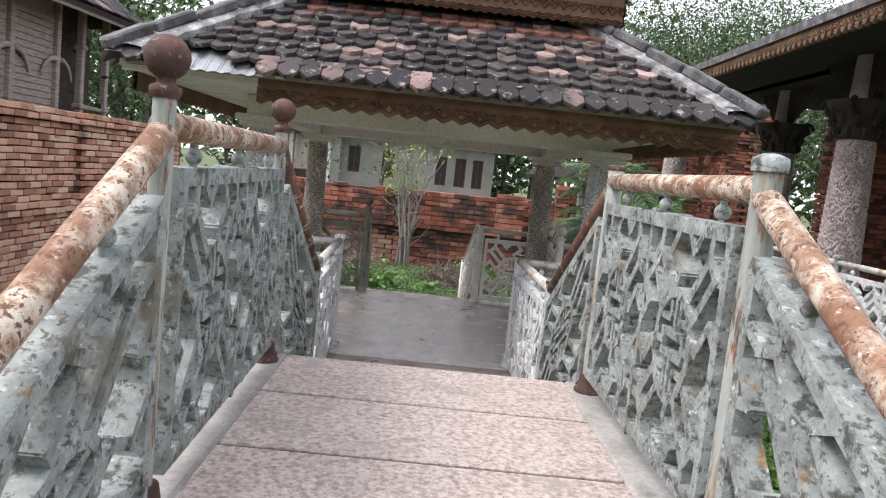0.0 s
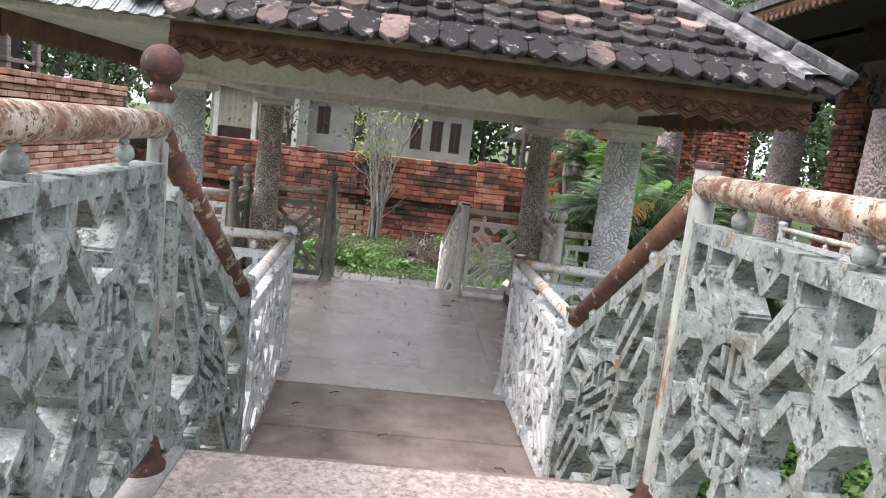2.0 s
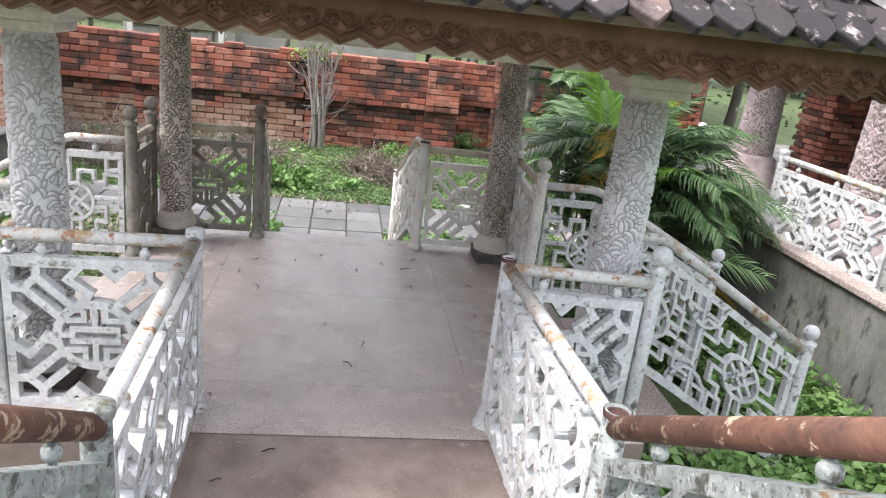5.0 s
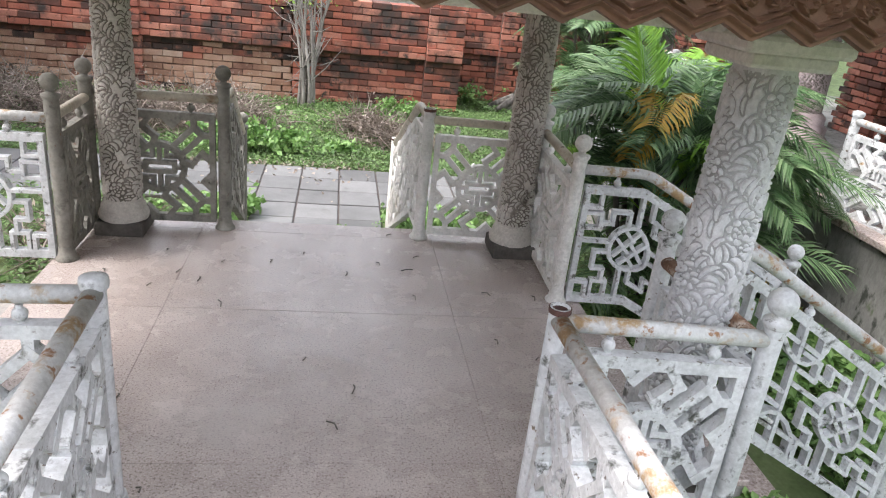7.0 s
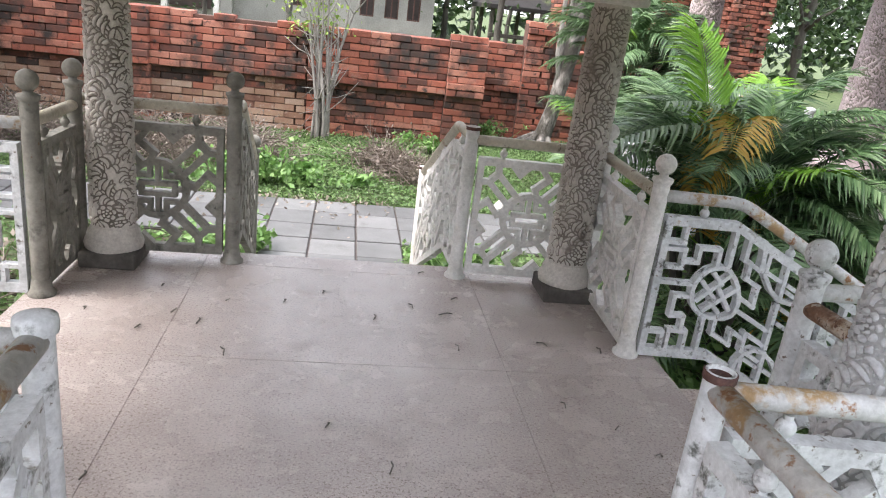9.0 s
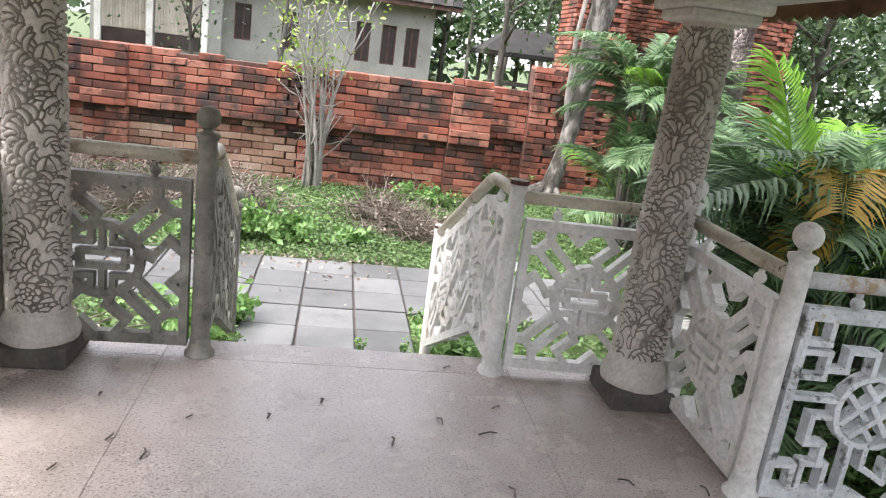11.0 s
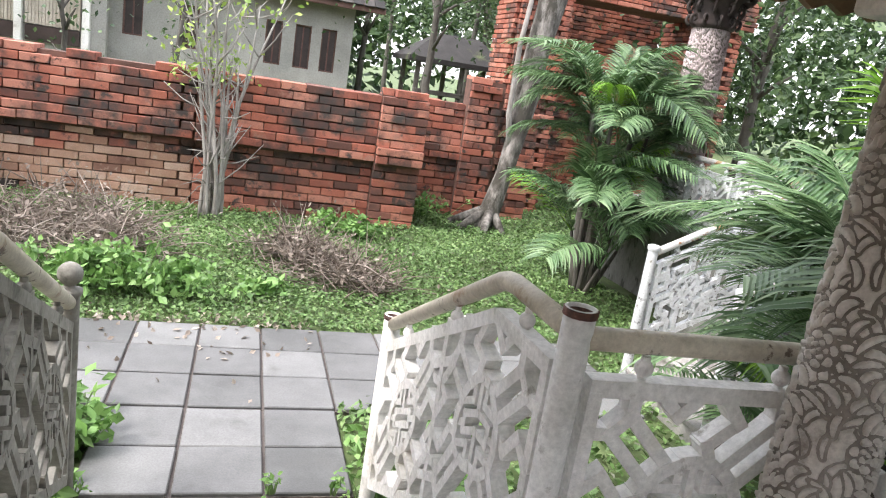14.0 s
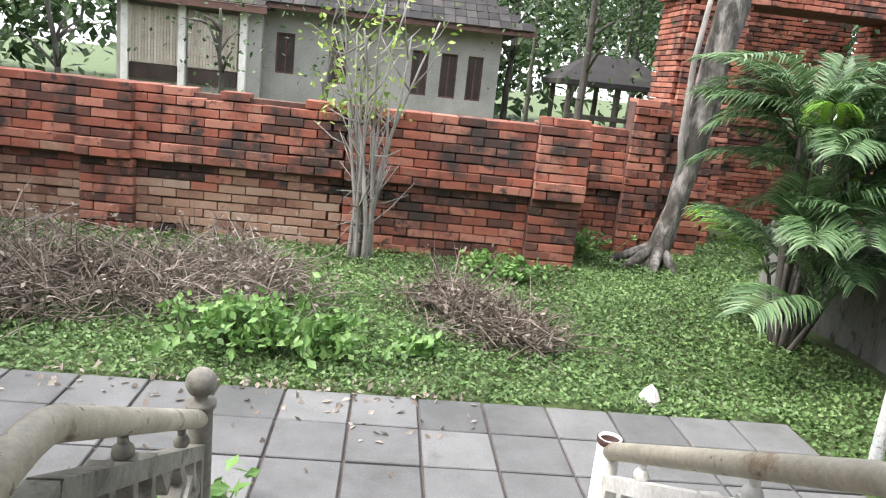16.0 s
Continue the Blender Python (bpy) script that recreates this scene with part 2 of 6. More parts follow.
carved = surf("brown_stained_carved_wood", [(0.3, (0.075, 0.037, 0.021)), (0.55, (0.15, 0.078, 0.043)), (0.75, (0.21, 0.115, 0.066))], 5, 0.7, 0.5, 50)
# Near-black colour paints in the deep shade under the hall roof.
shade_boards = surf("shade_black_ceiling_boards", [(0.3, (0.008, 0.007, 0.007)), (0.7, (0.026, 0.021, 0.019))], 5, 0.95, 0.5, 50)
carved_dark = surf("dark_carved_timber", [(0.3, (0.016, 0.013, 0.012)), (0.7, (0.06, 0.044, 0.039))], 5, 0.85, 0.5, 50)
old_wood = surf("grey_weathered_boards", [(0.3, (0.20, 0.165, 0.145)), (0.7, (0.46, 0.395, 0.35))], 6, 0.9, 0.5, 50, streak=8.0)
gilt = surf("ochre_painted_board", [(0.3, (0.09, 0.052, 0.032)), (0.7, (0.21, 0.125, 0.075))], 6, 0.8, 0.4)
plaster = surf("white_plaster", [(0.3, (0.62, 0.60, 0.56)), (0.7, (0.80, 0.79, 0.76))], 3, 0.85, 0.25, 40, [((0.32, 0.29, 0.25), 4, 0.60, 0.76)])
blind_mat = surf("sun_bleached_beige_slats", [(0.3, (0.36, 0.31, 0.25)), (0.7, (0.52, 0.47, 0.40))], 5, 0.8, 0.2, 40, vary=0.3)
house_wall = surf("pale_render", [(0.3, (0.30, 0.295, 0.27)), (0.7, (0.42, 0.41, 0.38))], 1.5, 0.9, 0.2, 30, [((0.24, 0.25, 0.235), 1.0, 0.56, 0.76)])
column_mat = surf("carved_cream_stone", [(0.3, (0.46, 0.43, 0.385)), (0.55, (0.61, 0.58, 0.53)), (0.75, (0.72, 0.69, 0.64))], 4, 0.85, 0.4, 60, [((0.24, 0.21, 0.175), 7, 0.58, 0.70)])
column_white = surf("whitewashed_carved_stone", [(0.3, (0.52, 0.53, 0.54)), (0.55, (0.70, 0.71, 0.72)), (0.75, (0.78, 0.79, 0.80))], 4, 0.8, 0.4, 60, [((0.36, 0.36, 0.34), 5, 0.60, 0.76)])
# Ground between the carved leaves, darker than the raised leaves.
groove_white = surf("darker_whitewashed_ground", [(0.3, (0.30, 0.305, 0.30)), (0.7, (0.50, 0.505, 0.505))], 6, 0.9, 0.5, 60)
groove_mat = surf("darker_groove_stone", [(0.3, (0.13, 0.115, 0.095)), (0.6, (0.26, 0.235, 0.205)), (0.75, (0.38, 0.35, 0.315))], 6, 0.9, 0.5, 60)
column_pink = surf("pinkish_carved_stone", [(0.3, (0.30, 0.24, 0.24)), (0.55, (0.50, 0.42, 0.42)), (0.75, (0.62, 0.54, 0.54))], 4, 0.85, 0.4, 60)
zinc = surf("bare_zinc_sheet", [(0.3, (0.26, 0.28, 0.30)), (0.7, (0.44, 0.47, 0.49))], 4, 0.5, 0.1, 40, [((0.16, 0.14, 0.13), 6, 0.6, 0.7)], metal=0.7)
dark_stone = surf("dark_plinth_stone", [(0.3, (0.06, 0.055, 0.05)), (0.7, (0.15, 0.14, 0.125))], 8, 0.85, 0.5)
paver_mat = surf("grey_paving_slab", [(0.3, (0.09, 0.092, 0.09)), (0.5, (0.14, 0.142, 0.141)), (0.7, (0.19, 0.192, 0.19))], 3, 0.6, 0.25, 90, [((0.10, 0.10, 0.095), 2.2, 0.58, 0.74)], vary=0.35)
soil = surf("dark_soil_and_litter", [(0.3, (0.05, 0.065, 0.025)), (0.5, (0.08, 0.12, 0.04)), (0.7, (0.13, 0.17, 0.07))], 2.5, 0.95, 0.6, 25)
bark = surf("pale_grey_bark", [(0.3, (0.16, 0.145, 0.13)), (0.7, (0.40, 0.38, 0.35))], 9, 0.9, 0.6, 60, streak=0.3)
bark_mid = surf("blotched_grey_bark", [(0.34, (0.05, 0.046, 0.04)), (0.5, (0.14, 0.13, 0.115)), (0.66, (0.32, 0.30, 0.275))], 9, 0.9, 1.0, 30, [((0.055, 0.05, 0.04), 5, 0.48, 0.58)], streak=0.4, relief=0.015)
bark_dark = surf("dark_mossy_bark", [(0.3, (0.05, 0.045, 0.04)), (0.7, (0.15, 0.14, 0.12))], 6, 0.9, 0.6, 40, streak=0.3)
# Flat dark colour stands in for the unlit rooms behind.
room_shade_dark = surf("dark_room_shade", [(0.3, (0.03, 0.022, 0.02)), (0.7, (0.07, 0.05, 0.045))], 3, 0.35, 0.05)
frame_wood = surf("brown_window_wood", [(0.3, (0.09, 0.045, 0.035)), (0.7, (0.17, 0.09, 0.07))], 6, 0.6)
GREEN = [(0.22, (0.075, 0.10, 0.04)), (0.38, (0.08, 0.15, 0.042)), (0.55, (0.135, 0.245, 0.075)), (0.78, (0.24, 0.36, 0.14))]
grass_mat = leafy("ground_cover_leaves", GREEN)
bright_mat = leafy("fresh_green_leaves", [(0.25, (0.085, 0.18, 0.045)), (0.5, (0.16, 0.31, 0.08)), (0.75, (0.28, 0.44, 0.15))])
palm_mat = leafy("palm_leaflets", [(0.2, (0.022, 0.055, 0.022)), (0.5, (0.095, 0.185, 0.072)), (0.8, (0.26, 0.38, 0.19))], 0.42)
palm_lime = leafy("lime_palm_leaflets", [(0.2, (0.10, 0.25, 0.02)), (0.8, (0.24, 0.45, 0.05))], 0.35)
palm_dry = leafy("dry_yellow_palm_leaflets", [(0.2, (0.30, 0.16, 0.03)), (0.5, (0.50, 0.32, 0.05)), (0.8, (0.30, 0.30, 0.06))])
dry_mat = leafy("dead_brown_twigs", [(0.2, (0.12, 0.10, 0.08)), (0.6, (0.29, 0.24, 0.20)), (0.8, (0.46, 0.40, 0.35))], 0.9)
pale_leaf = leafy("bleached_dry_leaves", [(0.2, (0.26, 0.21, 0.17)), (0.8, (0.50, 0.45, 0.39))], 0.9)
lime_leaf = leafy("yellow_green_leaves", [(0.25, (0.16, 0.28, 0.05)), (0.75, (0.40, 0.52, 0.12))])
tree_leaf = leafy("tree_leaves", [(0.25, (0.022, 0.045, 0.018)), (0.5, (0.055, 0.105, 0.04)), (0.8, (0.14, 0.21, 0.085))])


# ---- mesh helpers ----
class Build:
    """Collects vertices and faces of one mesh."""

    def __init__(self):
        self.v, self.f, self.s = [], [], []

    def add(self, verts, faces, smooth=False):
        k = len(self.v)
        self.v.extend([tuple(p) for p in verts])
        self.f.extend([tuple(i + k for i in q) for q in faces])
        self.s.extend([smooth] * len(faces))
        return self

    def box(self, c, size, turn=None, cut=0.0):
        """A box, its edges chamfered by cut."""
        hx, hy, hz = (d / 2 for d in size)
        turn = turn or Matrix()
        if cut <= 0:
            vs = [Vector((sx * hx, sy * hy, sz * hz)) for sx in (-1, 1) for sy in (-1, 1) for sz in (-1, 1)]
            fs = [(0, 1, 3, 2), (4, 6, 7, 5), (0, 4, 5, 1), (2, 3, 7, 6), (0, 2, 6, 4), (1, 5, 7, 3)]
        else:
            vs = []
            for sx in (-1, 1):
                for sy in (-1, 1):
                    for sz in (-1, 1):
                        vs += [Vector((sx * hx, sy * (hy - cut), sz * (hz - cut))), Vector((sx * (hx - cut), sy * hy, sz * (hz - cut))), Vector((sx * (hx - cut), sy * (hy - cut), sz * hz))]
            g = lambda a, b, c_, k: (a * 4 + b * 2 + c_) * 3 + k
            fs = [tuple(g(a, *q, 0) for q in ((0, 0), (0, 1), (1, 1), (1, 0))) for a in (0, 1)]
            fs += [tuple(g(q[0], a, q[1], 1) for q in ((0, 0), (0, 1), (1, 1), (1, 0))) for a in (0, 1)]
            fs += [tuple(g(*q, a, 2) for q in ((0, 0), (0, 1), (1, 1), (1, 0))) for a in (0, 1)]
            for a in (0, 1):
                for b in (0, 1):
                    fs += [(g(a, b, 0, 0), g(a, b, 1, 0), g(a, b, 1, 1), g(a, b, 0, 1)), (g(a, 0, b, 0), g(a, 1, b, 0), g(a, 1, b, 2), g(a, 0, b, 2)), (g(0, a, b, 1), g(1, a, b, 1), g(1, a, b, 2), g(0, a, b, 2))]
                    fs += [(g(a, b, c_, 0), g(a, b, c_, 1), g(a, b, c_, 2)) for c_ in (0, 1)]
        c = Vector(c)
        return self.add([turn.to_3x3() @ p + c for p in vs], fs)

    def tube(self, path, radii, sides=12, caps=True, smooth=True):
        path = [Vector(p) for p in path]
        if not hasattr(radii, "__len__"):
            radii = [radii] * len(path)
        vs, fs, up = [], [], None
        for i, p in enumerate(path):
            d = (path[min(i + 1, len(path) - 1)] - path[max(i - 1, 0)]).normalized()
            if up is None:
                up = d.orthogonal().normalized()
            up = (up - d * up.dot(d)).normalized()
            side = d.cross(up)
            vs += [p + (up * math.cos(a) + side * math.sin(a)) * radii[i] for a in (2 * math.pi * k / sides for k in range(sides))]
        for i in range(len(path) - 1):
            for k in range(sides):
                a, b = i * sides + k, i * sides + (k + 1) % sides
                fs.append((a, b, b + sides, a + sides))
        self.add(vs, fs, smooth)
        if caps:
            n = len(self.v)
            self.f += [tuple(range(n - sides, n)), tuple(range(n - len(vs), n - len(vs) + sides))[::-1]]
            self.s += [False, False]
        return self

    def lathe(self, at, profile, sides=20, smooth=True):
        """profile: (radius, height) from the foot up."""
        return self._lathe(*at, profile, sides, smooth)

    def _lathe(self, x, y, z, profile, sides, smooth):
        vs = [(x + max(r, 0.0004) * math.cos(2 * math.pi * k / sides), y + max(r, 0.0004) * math.sin(2 * math.pi * k / sides), z + h) for r, h in profile for k in range(sides)]
        fs = [(i * sides + k, i * sides + (k + 1) % sides, (i + 1) * sides + (k + 1) % sides, (i + 1) * sides + k) for i in range(len(profile) - 1) for k in range(sides)]
        self.add(vs, fs, smooth)
        return self.add([vs[k] for k in range(sides)][::-1] + vs[-sides:], [tuple(range(sides)), tuple(range(sides, 2 * sides))])

    def ball(self, c, r, sides=20):
        return self._lathe(c[0], c[1], c[2], [(r * math.sin(math.pi * i / 12), -r * math.cos(math.pi * i / 12)) for i in range(13)], sides, True)

    def prism(self, outline, lo, hi):
        """An outline in plan, from height lo to hi."""
        k = len(outline)
        vs = [(x, y, lo) for x, y in outline] + [(x, y, hi) for x, y in outline]
        return self.add(vs, [tuple(range(k))[::-1], tuple(range(k, 2 * k))] + [(i, (i + 1) % k, (i + 1) % k + k, i + k) for i in range(k)])

    def mesh(self, name, material):
        me = bpy.data.meshes.new(name)
        me.from_pydata(self.v, [], self.f)
        me.polygons.foreach_set("use_smooth", self.s)
        me.materials.append(material)
        me.update()
        return me


def thing(name, label, category, group="", at=(0, 0, 0), kind=""):
    ob = new(name)
    ob.empty_display_size = 0.1
    ob.location = at
    return tagged(ob, label, category, group, kind)


def part(name, b, material, parent, label=""):
    """One mesh under a thing or part; its vertices are in world metres."""
    ob = new(name, b.mesh(name, material) if isinstance(b, Build) else b)
    ob.parent = parent
    top = parent
    while top.parent:
        top = top.parent
    if isinstance(b, Build):
        ob.matrix_parent_inverse = Matrix.Translation(top.location).inverted() if top is parent else Matrix()
        if top is not parent:
            ob.matrix_parent_inverse = Matrix()
    if label:
        ob["label"] = label
    return ob


def solid(name, b, material, label, category, kind="structure", group=""):
    return tagged(new(name, b.mesh(name, material)), label, category, group, kind)


def piece(name, me, parent, m):
    """A repeated piece on shared mesh data."""
    ob = new(name, me)
    ob.parent = parent
    ob.matrix_local = m
    return ob


# ---- ground, floors and stairs ----
GROUND = -0.75
rng = np.random.default_rng(4)

gb = Build()
xs = np.concatenate([[-600, -150, -40], np.linspace(-14, 14, 71), [40, 150, 600]])
ys = np.concatenate([[-600, -150, -40], np.linspace(-6, 26, 81), [60, 150, 600]])


def ground_at(x, y):
    """Height of the ground: level by the paths, uneven in the beds."""
    soft = max(0.0, min(1.0, (y - 12.4) / 1.5, (16.3 - y) / 0.8))
    return GROUND - 0.012 + 0.05 * soft * (noise.noise((x * 0.7, y * 0.7, 0)) + 0.4)


gv = [(x, y, ground_at(x, y) if -14 <= x <= 14 and -6 <= y <= 26 else GROUND - 0.012) for y in ys for x in xs]
nx = len(xs)
gb.add(gv, [(j * nx + i, j * nx + i + 1, (j + 1) * nx + i + 1, (j + 1) * nx + i) for j in range(len(ys) - 1) for i in range(nx - 1)], True)
ground = solid("ground", gb, soil, "dark earth with leaf litter and low weeds", "ground")


def slab_floor(name, x0, x1, cuts, top, low, material, label, piece_name="slab", gap=0.014, lanes=(), bed_mat=None):
    """A floor of slabs laid across the way, on a recessed bed."""
    bed = Build().prism([(x0, cuts[0]), (x1, cuts[0]), (x1, cuts[-1]), (x0, cuts[-1])], low, top - (0.0025 if lanes else 0.008))
    ob = solid(name, bed, bed_mat or joint_mat, label, "floor")
    for a, b in zip(cuts, cuts[1:]):
        edges = [x0, *lanes, x1]
        for p, q in zip(edges, edges[1:]):
            s = Build().box((0, 0, 0), (q - p - (gap if lanes else 0), b - a - gap, 0.05), None, 0.0012 if lanes else 0.004)
            piece(piece_name, s.mesh(piece_name, material), ob, pose((p + q) / 2, (a + b) / 2, top - 0.025))
    return ob


DECK = 0.555
slab_floor("floor_south", -0.86, 0.86, [-4.0, -2.6, -1.2, -0.2, 0.777], 0.0, -0.95, floor_mat, "worn terrazzo walkway floor")
slab_floor("bridge_deck", -0.66, 0.66, [1.6, 2.15, 2.71, 3.272], DECK, -0.6, terrazzo, "pink washed-aggregate slabs of the bridge deck", gap=0.020)
for side in (-1, 1):
    b = Build().box((side * 0.765, 2.43, DECK - 0.06), (0.205, 1.70, 0.125), None, 0.012)
    solid("deck_border", b, cement, "grey cement border of the deck", "border")


def stairs(name, start, way, across, rise, tread, count, width, top, material, label, border=0.0):
    """Steps down from start along way; each tread is a slab with a nosing."""
    ob = thing(name, label, "stairs", at=(start[0], start[1], GROUND), kind="structure")
    w, c = Vector((*way, 0)), Vector((*across, 0))
    s = Vector((*start, 0))
    turn = Matrix((c, w, Vector((0, 0, 1)))).transposed().to_4x4()
    for i in range(count):
        z = top - rise * (i + 1)
        b = Build().box(s + w * (tread * (i + 0.5)) + Vector((0, 0, (z - 1.0) / 2 - 0.02)), (width - 0.01, tread, z + 1.0 - 0.04), turn)
        part("riser", b, cement, ob)
        b = Build().box(s + w * (tread * (i + 0.5) + 0.012) + Vector((0, 0, z - 0.02)), (width, tread + 0.02, 0.04), turn, 0.006)
        part("tread", b, material, ob)
    return ob


stairs("stairs_south", (0, 1.6), (0, -1), (1, 0), 0.139, 0.275, 3, 1.70, DECK, terrazzo, "pink aggregate steps up to the deck")
stairs("stairs_north_of_deck", (0, 3.27), (0, 1), (-1, 0), 0.139, 0.275, 3, 1.70, DECK, step_mat, "brown terrazzo steps down to the pavilion")
slab_floor("floor_approach", -0.86, 0.86, [4.09, 4.75, 5.397], 0.0, -0.95, step_mat, "worn brown terrazzo floor below the steps")
FX0, FX1, FY0, FY1 = -1.68, 1.49, 5.40, 8.5
slab_floor("pavilion_floor", FX0, FX1, [FY0, 5.88, 7.15, 8.30, FY1], 0.0, -0.95, floor_mat, "worn brown terrazzo floor of the pavilion, faintly polished", gap=0.0016, lanes=(-0.93, 0.66), bed_mat=step_mat)
garden_steps = thing("stairs_garden", "broken mossy cement steps down to the garden path", "stairs", at=(-0.18, FY1, GROUND), kind="structure")
for i in range(4):
    z = -0.185 * (i + 1)
    y = FY1 + 0.39 * i
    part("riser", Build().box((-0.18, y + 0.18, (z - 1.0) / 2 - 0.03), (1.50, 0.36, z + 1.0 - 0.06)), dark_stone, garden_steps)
    for row, (ya, yb) in enumerate(((0.012, 0.15), (0.165, 0.27), (0.285, 0.385))):
        cuts = sorted([-0.94 + rng.uniform(0, 0.10), 0.56 - rng.uniform(0, 0.10)] + list(rng.uniform(-0.8, 0.45, 3)))
        for c0, c1 in zip(cuts, cuts[1:]):
            if c1 - c0 > 0.05:
                m = pose((c0 + c1) / 2, y + (ya + yb) / 2 + rng.normal(0, 0.006), z - 0.03 - rng.uniform(0, 0.022), rng.normal(0, 1.5), rng.normal(0, 0.8), rng.normal(0, 0.7))
                part("tread_piece", Build().box(m.translation, (c1 - c0 - 0.008, yb - ya, 0.07), m, 0.010), broken_cement, garden_steps)
stairs("stairs_east", (FX1, 6.8), (1, 0), (0, 1), 0.1875, 0.29, 3, 1.20, 0.0, terrazzo, "cement steps down beside the palms")
stairs("stairs_west", (FX0, 7.02), (-1, 0), (0, -1), 0.1875, 0.29, 3, 1.36, 0.0, cement, "cement steps down to the side path")


# ---- paving ----
def paving(name, x0, x1, y0, y1, size, label, skip=()):
    bed = Build().prism([(x0, y0), (x1, y0), (x1, y1), (x0, y1)], GROUND - 0.10, GROUND + 0.006)
    ob = solid(name, bed, joint_mat, label, "paving")
    me = Build().box((0, 0, 0), (size - 0.018, size - 0.018, 0.06), None, 0.006).mesh("paving_slab", paver_mat)
    for i in range(int((x1 - x0) / size + 0.5)):
        for j in range(int((y1 - y0) / size + 0.5)):
            m = pose(x0 + size * (i + 0.5), y0 + size * (j + 0.5), GROUND - 0.004 + rng.uniform(-0.003, 0.004), rng.normal(0, 0.25), rng.normal(0, 0.25), rng.normal(0, 0.3))
            piece("paving_slab", me, ob, m)
    return ob


paving("path_garden", -0.885, 0.465, 10.085, 10.99, 0.45, "grey concrete slabs of the garden path")
paving("path_cross", -8.085, 2.715, 10.994, 12.344, 0.45, "grey concrete slabs of the cross path, strewn with dry leaves")
paving("path_west", -5.60, -3.05, 6.35, 7.70, 0.45, "grey concrete slabs beside the pavilion")


# ---- railings ----
def mirrored(quarter):
    out = []
    for sx in (1, -1):
        for sy in (1, -1):
            out += [[(sx * a, sy * b) for a, b in line] for line in quarter]
    return out


def turned(base):
    out = []
    for k in range(4):
        c, s = round(math.cos(k * math.pi / 2)), round(math.sin(k * math.pi / 2))
        out += [[(c * a - s * b, s * a + c * b) for a, b in line] for line in base]
    return out


CORE = mirrored([[(0, 0.44), (0, 0.09)], [(0, 0.09), (0.27, 0.09)], [(0.27, 0.09), (0.27, 0)], [(0.27, 0), (0.44, 0)], [(0.36, 0.22), (0.13, 0.22)], [(0.13, 0.22), (0.13, 0.34)]])
WEAVE = [[(-0.28, -0.14), (0.14, 0.28)], [(-0.14, -0.28), (0.28, 0.14)], [(-0.26, 0.16), (-0.02, -0.08)], [(0.02, 0.08), (0.26, -0.16)], [(-0.1, 0.3), (0.06, 0.14)], [(-0.06, -0.14), (0.1, -0.3)]]
LONGEVITY = CORE + turned([[(0.44, -0.12), (0.60, -0.06), (0.80, -0.30), (1.0, -0.14)], [(1.0, 0.10), (0.84, 0.26), (1.0, 0.42)], [(0.24, 0.40), (0.66, 0.82)], [(0.40, 0.24), (0.82, 0.66)], [(0.66, 0.82), (0.82, 0.66)], [(0.82, 0.66), (1.0, 0.66)], [(0.66, 0.82), (0.66, 1.0)]])
MEANDER = turned([[(0.10, 0.38), (0.10, 0.98)], [(-0.10, 0.38), (-0.10, 0.66), (-0.42, 0.66), (-0.42, 0.44), (-0.66, 0.44)],
                  [(0.34, 0.98), (0.34, 0.66), (0.62, 0.66), (0.62, 0.98)], [(-0.70, 0.98), (-0.70, 0.72), (-0.98, 0.72)]]) + WEAVE


